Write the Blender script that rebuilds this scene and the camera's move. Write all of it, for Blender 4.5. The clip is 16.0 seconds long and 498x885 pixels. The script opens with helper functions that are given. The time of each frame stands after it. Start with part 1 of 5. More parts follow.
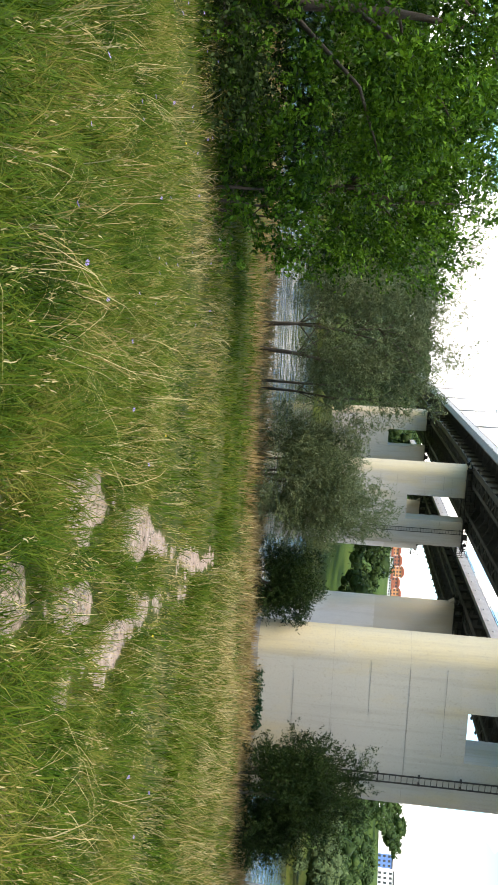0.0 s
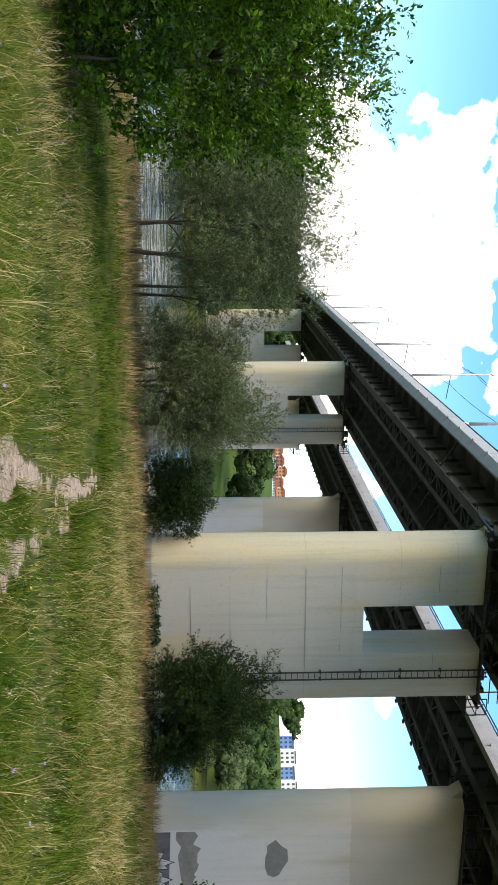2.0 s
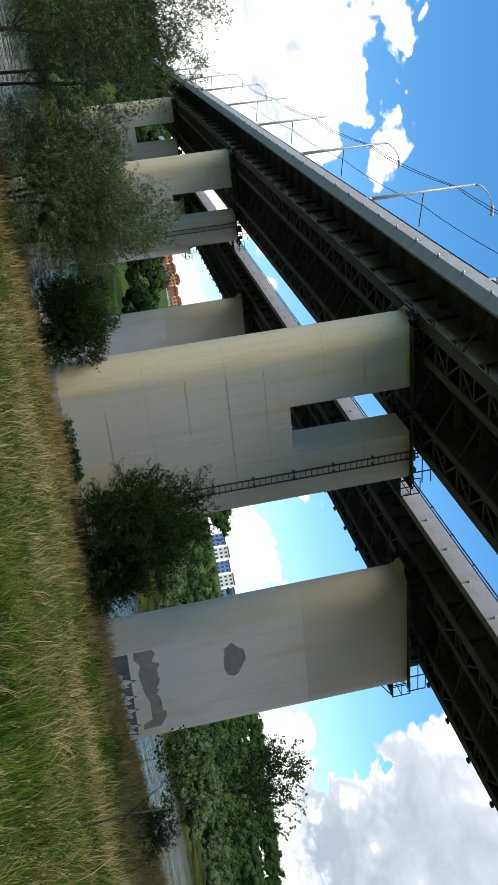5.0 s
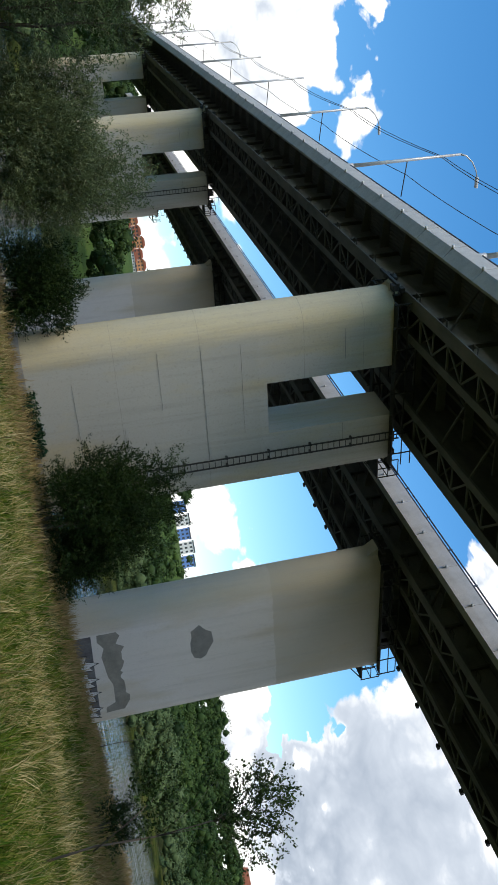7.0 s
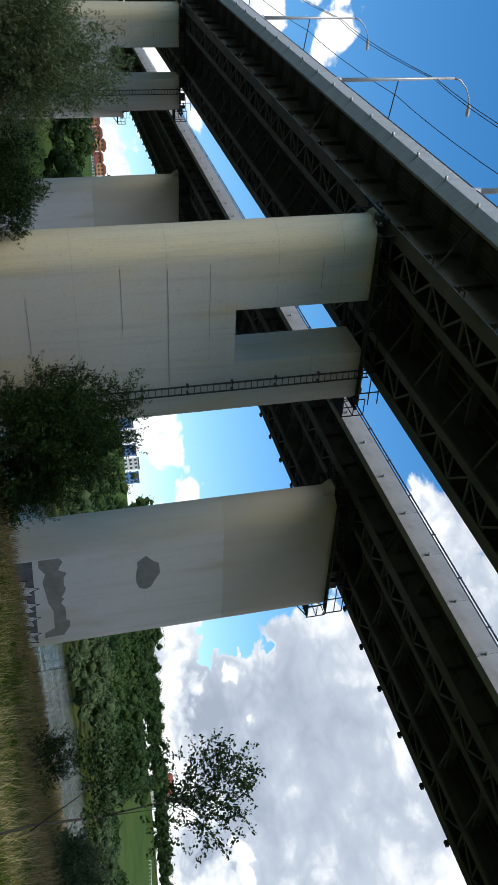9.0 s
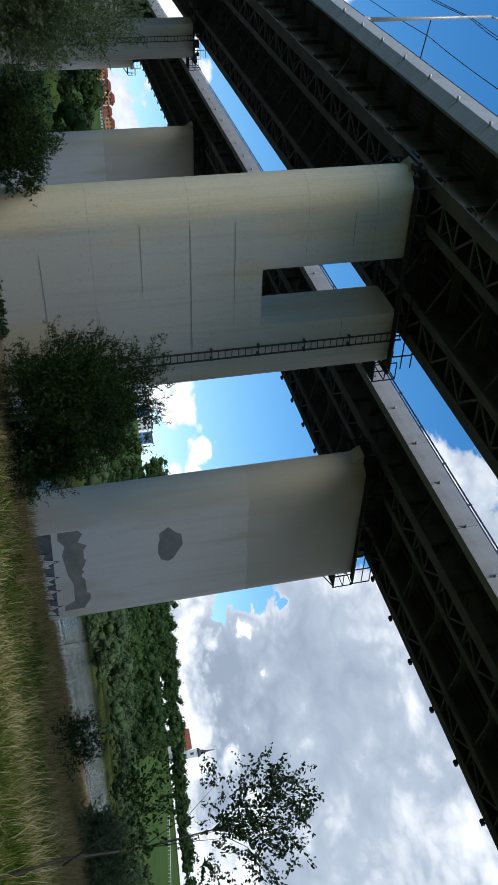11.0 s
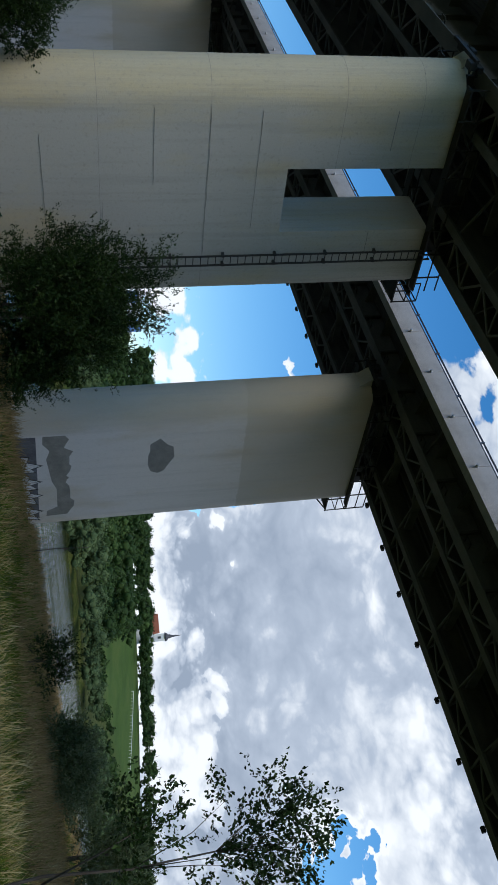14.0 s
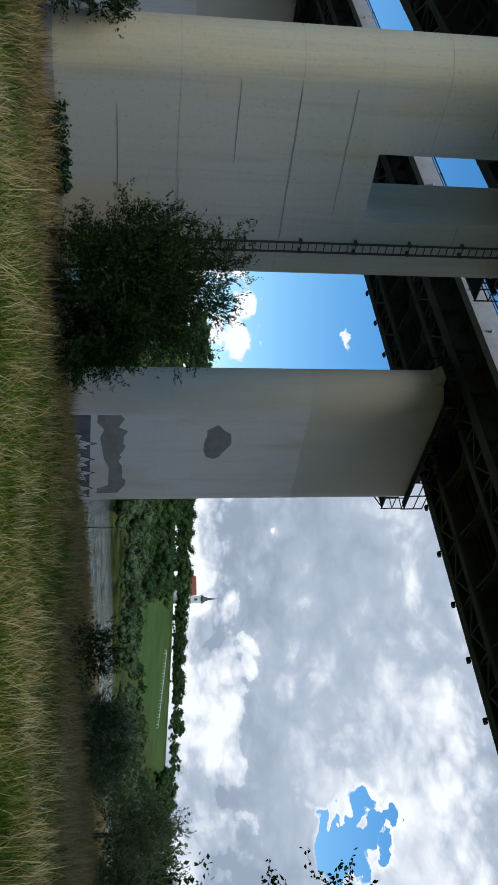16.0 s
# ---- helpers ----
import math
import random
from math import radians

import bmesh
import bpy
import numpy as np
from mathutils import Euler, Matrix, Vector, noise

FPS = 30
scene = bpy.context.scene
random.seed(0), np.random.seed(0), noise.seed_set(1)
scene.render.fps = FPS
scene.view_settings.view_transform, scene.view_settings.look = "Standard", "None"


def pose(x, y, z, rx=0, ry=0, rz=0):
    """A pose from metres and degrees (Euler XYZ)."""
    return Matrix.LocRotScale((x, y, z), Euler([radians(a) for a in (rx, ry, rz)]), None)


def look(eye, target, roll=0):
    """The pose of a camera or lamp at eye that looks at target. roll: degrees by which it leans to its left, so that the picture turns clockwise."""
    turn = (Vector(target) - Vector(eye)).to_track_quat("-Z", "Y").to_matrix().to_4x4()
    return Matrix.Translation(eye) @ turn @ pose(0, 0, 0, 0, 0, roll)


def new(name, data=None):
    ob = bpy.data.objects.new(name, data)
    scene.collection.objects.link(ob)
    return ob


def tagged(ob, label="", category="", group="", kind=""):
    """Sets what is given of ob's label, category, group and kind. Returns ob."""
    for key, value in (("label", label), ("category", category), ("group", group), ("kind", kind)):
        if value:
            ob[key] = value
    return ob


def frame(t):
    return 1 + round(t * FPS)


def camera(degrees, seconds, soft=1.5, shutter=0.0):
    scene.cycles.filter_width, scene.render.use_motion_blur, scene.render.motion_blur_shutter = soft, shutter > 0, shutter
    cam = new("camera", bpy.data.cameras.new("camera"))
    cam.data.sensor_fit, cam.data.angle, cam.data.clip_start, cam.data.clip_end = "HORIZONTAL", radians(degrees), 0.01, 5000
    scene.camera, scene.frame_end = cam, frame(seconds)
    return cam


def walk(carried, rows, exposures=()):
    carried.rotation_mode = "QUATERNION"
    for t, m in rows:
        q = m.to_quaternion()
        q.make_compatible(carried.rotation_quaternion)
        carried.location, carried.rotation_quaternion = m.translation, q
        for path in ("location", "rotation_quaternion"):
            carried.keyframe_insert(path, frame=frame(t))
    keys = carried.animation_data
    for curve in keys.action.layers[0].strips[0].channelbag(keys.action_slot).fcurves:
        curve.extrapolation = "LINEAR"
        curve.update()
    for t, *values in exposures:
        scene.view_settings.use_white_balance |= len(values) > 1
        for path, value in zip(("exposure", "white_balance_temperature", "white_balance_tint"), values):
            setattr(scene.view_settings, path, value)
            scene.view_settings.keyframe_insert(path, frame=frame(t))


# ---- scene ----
cam = camera(33.1, 16.0)
METRES, EYE, TILT, LEAN, TURN = 16.0, 1.6, 0.0, -90.0, 0.0
ROWS = [
    (0.0, 0.0, 0.0, 0.0, 0.63, -9.49, -2.57),
    (0.5, 0.001, 0.0235, -0.0064, 0.59, -9.4, -3.12),
    (1.0, 0.0015, 0.0487, -0.0111, -0.64, -10.71, -1.91),
    (1.5, -0.0005, 0.0745, -0.0154, -3.0, -13.09, -0.78),
    (2.0, -0.0028, 0.1027, -0.0206, -8.38, -15.54, -0.1),
    (2.5, -0.0044, 0.1323, -0.0304, -9.73, -20.32, 3.18),
    (3.0, -0.0034, 0.1625, -0.0394, -9.06, -22.38, 4.56),
    (3.5, -0.0023, 0.1929, -0.0503, -12.77, -27.97, 5.01),
    (6.0, -0.0024, 0.3482, -0.0987, -19.35, -28.68, 4.16),
    (6.5, -0.0028, 0.3831, -0.1049, -18.6, -31.04, 1.8),
    (7.0, -0.0023, 0.4094, -0.1107, -19.38, -31.48, 2.74),
    (7.5, -0.0022, 0.4431, -0.1235, -18.31, -34.41, -0.04),
    (8.0, -0.0006, 0.4723, -0.1313, -19.11, -37.66, -1.68),
    (8.5, 0.002, 0.5049, -0.1444, -19.5, -37.08, -4.73),
    (9.0, 0.0018, 0.54, -0.1561, -20.09, -36.87, -2.52),
    (9.5, 0.0021, 0.5705, -0.1683, -19.95, -35.53, 0.44),
    (12.0, 0.004, 0.7128, -0.2275, -17.88, -44.25, -5.14),
    (12.5, 0.0056, 0.7399, -0.2342, -16.85, -45.6, -6.52),
    (13.0, 0.0073, 0.7686, -0.249, -18.27, -43.51, -5.14),
    (13.5, 0.0068, 0.7951, -0.2605, -16.64, -46.33, -6.66),
    (14.0, 0.0077, 0.822, -0.2737, -17.36, -47.02, -5.78),
    (14.5, 0.0063, 0.8493, -0.278, -17.24, -47.34, -5.12),
    (15.0, 0.0083, 0.8776, -0.2839, -16.6, -47.53, -3.23),
    (15.5, 0.0101, 0.9107, -0.2955, -13.8, -47.99, -5.79),
    (16.0, 0.0102, 0.9466, -0.3048, -11.79, -49.86, -6.25),
]
# the picture is held sideways: its right edge is up
LEVEL = pose(0, 0, EYE, -6.49, 0, 0) @ pose(0, 0, 0, TILT, LEAN, TURN)
EXPOSURES = [(0.0, 1.55, 7300, 13), (1.0, 1.32, 7300, 13), (1.5, 1.27, 7300, 13), (2.5, 1.0, 7200, 12), (3.5, 0.7, 7000, 10), (7.0, 0.38, 6700, 9), (9.0, 0.17, 6450, 9), (12.5, -0.06, 6050, 9), (16.0, -0.1, 6150, 9)]
walk(cam, [(t, LEVEL @ pose(METRES * x, METRES * y, METRES * z, 90 + pitch, roll, yaw)) for t, x, y, z, yaw, pitch, roll in ROWS], EXPOSURES)

# ---------------------------------------------------------------- light
SUN_AZ, SUN_EL = 238.0, 54.0     # degrees clockwise from +y, and above the horizon


def make_world():
    w = bpy.data.worlds.new("sky")
    scene.world = w
    w.use_nodes = True
    nt = w.node_tree
    nt.nodes.clear()
    N, L = nt.nodes.new, nt.links.new
    out, bg = N("ShaderNodeOutputWorld"), N("ShaderNodeBackground")
    sky = N("ShaderNodeTexSky")
    sky.sky_type, sky.sun_disc = "NISHITA", False
    sky.sun_elevation, sky.sun_rotation = radians(SUN_EL), radians(SUN_AZ)
    sky.altitude, sky.air_density, sky.dust_density, sky.ozone_density = 300, 1.2, 0.05, 3.0
    tc, sep = N("ShaderNodeTexCoord"), N("ShaderNodeSeparateXYZ")
    L(tc.outputs["Generated"], sep.inputs[0])

    def math_node(op, a, b=None, clamp=False):
        n = N("ShaderNodeMath")
        n.operation, n.use_clamp = op, clamp
        for k, v in enumerate((a, b)):
            if v is None:
                continue
            if isinstance(v, (int, float)):
                n.inputs[k].default_value = v
            else:
                L(v, n.inputs[k])
        return n.outputs[0]

    # azimuth (clockwise from +y) and elevation in degrees, ruffled by noise so that every cloud edge billows
    az = math_node("MULTIPLY", math_node("ARCTAN2", sep.outputs[0], sep.outputs[1]), 57.2958)
    el = math_node("MULTIPLY", math_node("ARCSINE", sep.outputs[2]), 57.2958)
    comb = N("ShaderNodeCombineXYZ")
    L(sep.outputs[0], comb.inputs[0])
    L(sep.outputs[1], comb.inputs[1])
    L(math_node("MULTIPLY", sep.outputs[2], 1.5), comb.inputs[2])

    def noise_node(scale, detail, rough, offset, distortion=0.0):
        m = N("ShaderNodeMapping")
        m.inputs["Location"].default_value = offset
        L(comb.outputs[0], m.inputs["Vector"])
        n = N("ShaderNodeTexNoise")
        n.inputs["Scale"].default_value, n.inputs["Detail"].default_value, n.inputs["Roughness"].default_value = scale, detail, rough
        n.inputs["Distortion"].default_value = distortion
        L(m.outputs[0], n.inputs["Vector"])
        return math_node("SUBTRACT", n.outputs["Fac"], 0.5)

    def puff_node(scale, offset, smooth_by):
        m = N("ShaderNodeMapping")
        m.inputs["Location"].default_value = offset
        L(warp.outputs[0], m.inputs["Vector"])
        v = N("ShaderNodeTexVoronoi")
        v.feature = "SMOOTH_F1"
        v.inputs["Scale"].default_value, v.inputs["Detail"].default_value, v.inputs["Roughness"].default_value = scale, 3.0, 0.5
        v.inputs["Smoothness"].default_value = smooth_by
        L(m.outputs[0], v.inputs["Vector"])
        return math_node("SUBTRACT", 0.80, v.outputs["Distance"])

    def step_node(v, lo, hi, a=0.0, z=1.0):
        r = N("ShaderNodeMapRange")
        r.interpolation_type = "SMOOTHSTEP"
        for k, q in zip(("From Min", "From Max", "To Min", "To Max"), (lo, hi, a, z)):
            r.inputs[k].default_value = q
        L(v, r.inputs["Value"])
        return r.outputs[0]

    def lobe(a, e, wide, high, gain):
        """A soft oval round azimuth a and elevation e."""
        p = math_node("POWER", math_node("MULTIPLY", math_node("SUBTRACT", az_r, a), 1 / wide), 2.0)
        q = math_node("POWER", math_node("MULTIPLY", math_node("SUBTRACT", el_r, e), 1 / high), 2.0)
        return math_node("MULTIPLY", math_node("EXPONENT", math_node("MULTIPLY", math_node("ADD", p, q), -1.0)), gain)

    def total(vals):
        out_ = vals[0]
        for v in vals[1:]:
            out_ = math_node("ADD", out_, v)
        return out_

    warp = N("ShaderNodeVectorMath")
    warp.operation = "MULTIPLY_ADD"
    wn = N("ShaderNodeTexNoise")
    wn.inputs["Scale"].default_value, wn.inputs["Detail"].default_value = 9.0, 5
    L(comb.outputs[0], wn.inputs["Vector"])
    L(wn.outputs["Color"], warp.inputs[0])
    warp.inputs[1].default_value = (0.07, 0.07, 0.07)
    L(comb.outputs[0], warp.inputs[2])
    big, fine = noise_node(7.0, 9, 0.55, (CLOUD_X, CLOUD_Y, 0.0), 0.2), noise_node(19.0, 9, 0.58, (7.3, 2.2, 1.0), 0.3)
    puff, small_puff = puff_node(11.0, (0.3, 1.7, 0.2), 0.3), puff_node(30.0, (2.3, 0.7, 0.9), 0.2)
    ruffle = total([math_node("MULTIPLY", puff, 5.0), math_node("MULTIPLY", small_puff, 2.2), math_node("MULTIPLY", fine, 1.6)])
    el_r = math_node("SUBTRACT", el, ruffle)
    az_r = math_node("ADD", az, math_node("MULTIPLY", big, 9.0))
    # cover: cumulus along the horizon, a heap to the north, closed cloud to the east, blue between
    thick = total([
        math_node("MULTIPLY", big, 0.55), math_node("MULTIPLY", puff, 0.25), math_node("MULTIPLY", fine, 0.22),
        lobe(20.0, -2.0, 200.0, 12.3, 0.74), step_node(az_r, 45.0, 54.0, -0.36, 0.34),
        lobe(4.5, 14.5, 8.5, 7.5, 0.80), lobe(45.5, 27.0, 5.0, 5.0, 0.55), lobe(44.0, 15.5, 1.6, 1.4, 0.35),
        lobe(51.0, 11.0, 3.2, 2.0, -0.75), lobe(75.6, 14.2, 2.9, 1.6, -1.0), lobe(41.5, 12.6, 4.0, 2.0, -0.35)])
    mask = step_node(thick, -0.03, 0.06)
    # brightness: white rims and billow tops, grey bellies; a grey bank behind the bright horizon heaps
    bank = math_node("MULTIPLY", step_node(el_r, 8.0, 8.5), math_node("MULTIPLY", step_node(el_r, 9.0, 18.0, 1.0, 0.25), step_node(az_r, 48.0, 55.0)))
    light = total([
        math_node("MULTIPLY", puff, 0.75), math_node("MULTIPLY", small_puff, 0.34), math_node("MULTIPLY", fine, 0.55), math_node("MULTIPLY", big, 0.6),
        step_node(thick, 0.02, 0.45, 0.92, 0.60), math_node("MULTIPLY", bank, -0.27),
        lobe(76.0, 19.5, 8.0, 4.5, 0.38), lobe(72.0, 12.5, 4.0, 3.0, 0.25), lobe(60.0, 4.5, 18.0, 3.4, 0.50), lobe(4.0, 12.0, 10.0, 8.0, 0.45)])
    ramp = N("ShaderNodeValToRGB")
    ramp.color_ramp.elements[0].position, ramp.color_ramp.elements[0].color = 0.0, (2.9, 3.4, 4.2, 1)
    ramp.color_ramp.elements[1].position, ramp.color_ramp.elements[1].color = 0.95, (8.6, 8.7, 8.8, 1)
    grey = ramp.color_ramp.elements.new(0.48)
    grey.color = (4.3, 4.8, 5.6, 1)
    L(light, ramp.inputs[0])
    mix = N("ShaderNodeMix")
    mix.data_type = "RGBA"
    L(mask, mix.inputs[0])
    blue = N("ShaderNodeHueSaturation")
    blue.inputs["Saturation"].default_value, blue.inputs["Value"].default_value = 1.34, 1.2
    L(sky.outputs[0], blue.inputs["Color"])
    L(blue.outputs[0], mix.inputs[6])
    L(ramp.outputs[0], mix.inputs[7])
    L(mix.outputs[2], bg.inputs["Color"])
    bg.inputs["Strength"].default_value = 0.125
    L(bg.outputs[0], out.inputs[0])


CLOUD_X, CLOUD_Y = 0.35, 0.1
make_world()
sun_data = bpy.data.lights.new("sun", "SUN")
sun_data.energy, sun_data.angle, sun_data.color = 2.6, radians(38), (1.0, 0.91, 0.76)
sun = new("sun", sun_data)
sun_way = Vector((math.sin(radians(SUN_AZ)) * math.cos(radians(SUN_EL)), math.cos(radians(SUN_AZ)) * math.cos(radians(SUN_EL)), math.sin(radians(SUN_EL))))
sun.matrix_world = look(sun_way * 100, (0, 0, 0))


# ---------------------------------------------------------------- materials
def material(name, ramp, rough=0.8, scale=4.0, fine=60.0, bump=0.2, metal=0.0, stretch=(1, 1, 1), piece=0.0, spec=0.4, bump_dist=0.02):
    """A worn surface: a colour ramp over broad noise, darkened a little by fine grain, with relief."""
    m = bpy.data.materials.new(name)
    m.use_nodes = True
    nt = m.node_tree
    N, L = nt.nodes.new, nt.links.new
    b = nt.nodes["Principled BSDF"]
    tc, mp = N("ShaderNodeTexCoord"), N("ShaderNodeMapping")
    mp.inputs["Scale"].default_value = stretch
    L(tc.outputs["Object"], mp.inputs["Vector"])
    broad, grain = N("ShaderNodeTexNoise"), N("ShaderNodeTexNoise")
    broad.inputs["Scale"].default_value, broad.inputs["Detail"].default_value, broad.inputs["Roughness"].default_value = scale, 8, 0.62
    grain.inputs["Scale"].default_value, grain.inputs["Detail"].default_value = fine, 4
    L(mp.outputs[0], broad.inputs["Vector"])
    L(tc.outputs["Object"], grain.inputs["Vector"])
    cr = N("ShaderNodeValToRGB")
    e = cr.color_ramp.elements
    for k, c in enumerate(ramp):
        pos = 0.3 + 0.4 * k / max(1, len(ramp) - 1)
        el = e[k] if k < 2 else e.new(pos)
        el.position, el.color = pos, (*c, 1)
    val = broad.outputs["Fac"]
    if piece:
        info, add = N("ShaderNodeObjectInfo"), N("ShaderNodeMath")
        add.operation = "MULTIPLY_ADD"
        L(info.outputs["Random"], add.inputs[0])
        add.inputs[1].default_value = piece
        L(val, add.inputs[2])
        sub = N("ShaderNodeMath")
        sub.operation, sub.inputs[1].default_value = "SUBTRACT", piece / 2
        L(add.outputs[0], sub.inputs[0])
        val = sub.outputs[0]
    L(val, cr.inputs[0])
    hsv = N("ShaderNodeHueSaturation")
    mr = N("ShaderNodeMapRange")
    mr.inputs["From Min"].default_value, mr.inputs["From Max"].default_value = 0.3, 0.7
    mr.inputs["To Min"].default_value, mr.inputs["To Max"].default_value = 0.82, 1.14
    L(grain.outputs["Fac"], mr.inputs["Value"])
    L(mr.outputs[0], hsv.inputs["Value"])
    L(cr.outputs[0], hsv.inputs["Color"])
    L(hsv.outputs[0], b.inputs["Base Color"])
    b.inputs["Roughness"].default_value, b.inputs["Metallic"].default_value = rough, metal
    b.inputs["Specular IOR Level"].default_value = spec
    if bump:
        bm = N("ShaderNodeBump")
        bm.inputs["Strength"].default_value, bm.inputs["Distance"].default_value = bump, bump_dist
        L(grain.outputs["Fac"], bm.inputs["Height"])
        L(bm.outputs[0], b.inputs["Normal"])
    m["colour"] = hsv.name
    return m


def leaf_material(name, colours, through_light=0.35, rough=0.55, seed_scale=0.9, each=0.55):
    """Leaves and blades: each island takes its own colour along the ramp; light passes through."""
    m = bpy.data.materials.new(name)
    m.use_nodes = True
    nt = m.node_tree
    nt.nodes.clear()
    N, L = nt.nodes.new, nt.links.new
    geo, tc, ns = N("ShaderNodeNewGeometry"), N("ShaderNodeTexCoord"), N("ShaderNodeTexNoise")
    ns.inputs["Scale"].default_value, ns.inputs["Detail"].default_value = seed_scale, 3
    L(tc.outputs["Object"], ns.inputs["Vector"])
    mixv = N("ShaderNodeMath")
    mixv.operation = "MULTIPLY_ADD"
    L(geo.outputs["Random Per Island"], mixv.inputs[0])
    mixv.inputs[1].default_value = each
    sh = N("ShaderNodeMath")
    sh.operation = "MULTIPLY_ADD"
    L(ns.outputs["Fac"], sh.inputs[0])
    sh.inputs[1].default_value, sh.inputs[2].default_value = 1.3, -0.36
    L(sh.outputs[0], mixv.inputs[2])
    cr = N("ShaderNodeValToRGB")
    e = cr.color_ramp.elements
    for k, c in enumerate(colours):
        pos = 0.05 + 0.9 * k / max(1, len(colours) - 1)
        el = e[k] if k < 2 else e.new(pos)
        el.position, el.color = pos, (*c, 1)
    L(mixv.outputs[0], cr.inputs[0])
    p, tr, mx, out = N("ShaderNodeBsdfPrincipled"), N("ShaderNodeBsdfTranslucent"), N("ShaderNodeMixShader"), N("ShaderNodeOutputMaterial")
    p.inputs["Roughness"].default_value, p.inputs["Specular IOR Level"].default_value = rough, 0.12
    L(cr.outputs[0], p.inputs["Base Color"])
    L(cr.outputs[0], tr.inputs["Color"])
    mx.inputs[0].default_value = through_light
    L(p.outputs[0], mx.inputs[1])
    L(tr.outputs[0], mx.inputs[2])
    L(mx.outputs[0], out.inputs[0])
    return m


def ground_material():
    """Meadow soil under the grass, bare sandy dirt where the attribute "bare" says so, greener far off."""
    m = bpy.data.materials.new("meadow_soil")
    m.use_nodes = True
    nt = m.node_tree
    N, L = nt.nodes.new, nt.links.new
    b = nt.nodes["Principled BSDF"]
    tc, at = N("ShaderNodeTexCoord"), N("ShaderNodeAttribute")
    at.attribute_name = "bare"

    def tex(scale, detail=6):
        n = N("ShaderNodeTexNoise")
        n.inputs["Scale"].default_value, n.inputs["Detail"].default_value, n.inputs["Roughness"].default_value = scale, detail, 0.65
        L(tc.outputs["Object"], n.inputs["Vector"])
        return n.outputs["Fac"]

    def ramp(fac, cols, lo=0.3, hi=0.7):
        r = N("ShaderNodeValToRGB")
        for k, c in enumerate(cols):
            pos = lo + (hi - lo) * k / (len(cols) - 1)
            el = r.color_ramp.elements[k] if k < 2 else r.color_ramp.elements.new(pos)
            el.position, el.color = pos, (*c, 1)
        L(fac, r.inputs[0])
        return r.outputs[0]

    turf = ramp(tex(0.9), [(0.022, 0.036, 0.005), (0.048, 0.066, 0.010), (0.10, 0.092, 0.026)])
    dirt = ramp(tex(7.0), [(0.17, 0.13, 0.10), (0.34, 0.265, 0.21), (0.46, 0.38, 0.315)])
    edge, mr = tex(14.0), N("ShaderNodeMapRange")
    add = N("ShaderNodeMath")
    add.operation = "MULTIPLY_ADD"
    L(edge, add.inputs[0])
    add.inputs[1].default_value = 0.5
    L(at.outputs["Fac"], add.inputs[2])
    mr.inputs["From Min"].default_value, mr.inputs["From Max"].default_value = 0.55, 0.72
    L(add.outputs[0], mr.inputs["Value"])
    # mown hill meadow across the river
    place, across, hill = N("ShaderNodeSeparateXYZ"), N("ShaderNodeMapRange"), N("ShaderNodeMix")
    L(tc.outputs["Object"], place.inputs[0])
    across.inputs["From Min"].default_value, across.inputs["From Max"].default_value = 135.0, 150.0
    L(place.outputs[1], across.inputs["Value"])
    hill.data_type = "RGBA"
    L(across.outputs[0], hill.inputs[0])
    L(turf, hill.inputs[6])
    L(ramp(tex(0.05), [(0.030, 0.062, 0.009), (0.046, 0.086, 0.013), (0.070, 0.098, 0.021)]), hill.inputs[7])
    turf = hill.outputs[2]
    mix = N("ShaderNodeMix")
    mix.data_type = "RGBA"
    L(mr.outputs[0], mix.inputs[0])
    L(turf, mix.inputs[6])
    L(dirt, mix.inputs[7])
    L(mix.outputs[2], b.inputs["Base Color"])
    b.inputs["Roughness"].default_value, b.inputs["Specular IOR Level"].default_value = 0.95, 0.15
    bp = N("ShaderNodeBump")
    bp.inputs["Strength"].default_value, bp.inputs["Distance"].default_value = 0.7, 0.05
    L(tex(22.0), bp.inputs["Height"])
    L(bp.outputs[0], b.inputs["Normal"])
    return m


def water_material():
    m = bpy.data.materials.new("river_water")
    m.use_nodes = True
    nt = m.node_tree
    N, L = nt.nodes.new, nt.links.new
    b = nt.nodes["Principled BSDF"]
    b.inputs["Base Color"].default_value = (0.030, 0.040, 0.030, 1)
    b.inputs["Roughness"].default_value, b.inputs["IOR"].default_value = 0.05, 1.33
    tc, mp = N("ShaderNodeTexCoord"), N("ShaderNodeMapping")
    mp.inputs["Scale"].default_value = (0.07, 0.8, 1.0)
    L(tc.outputs["Object"], mp.inputs["Vector"])
    a, c = N("ShaderNodeTexNoise"), N("ShaderNodeTexNoise")
    a.inputs["Scale"].default_value, a.inputs["Detail"].default_value = 0.9, 4
    c.inputs["Scale"].default_value, c.inputs["Detail"].default_value = 0.09, 3
    L(mp.outputs[0], a.inputs["Vector"])
    L(mp.outputs[0], c.inputs["Vector"])
    mul = N("ShaderNodeMath")
    mul.operation = "MULTIPLY"
    L(a.outputs["Fac"], mul.inputs[0])
    L(c.outputs["Fac"], mul.inputs[1])
    bp = N("ShaderNodeBump")
    bp.inputs["Strength"].default_value, bp.inputs["Distance"].default_value = 1.0, 0.9
    L(mul.outputs[0], bp.inputs["Height"])
    L(bp.outputs[0], b.inputs["Normal"])
    return m


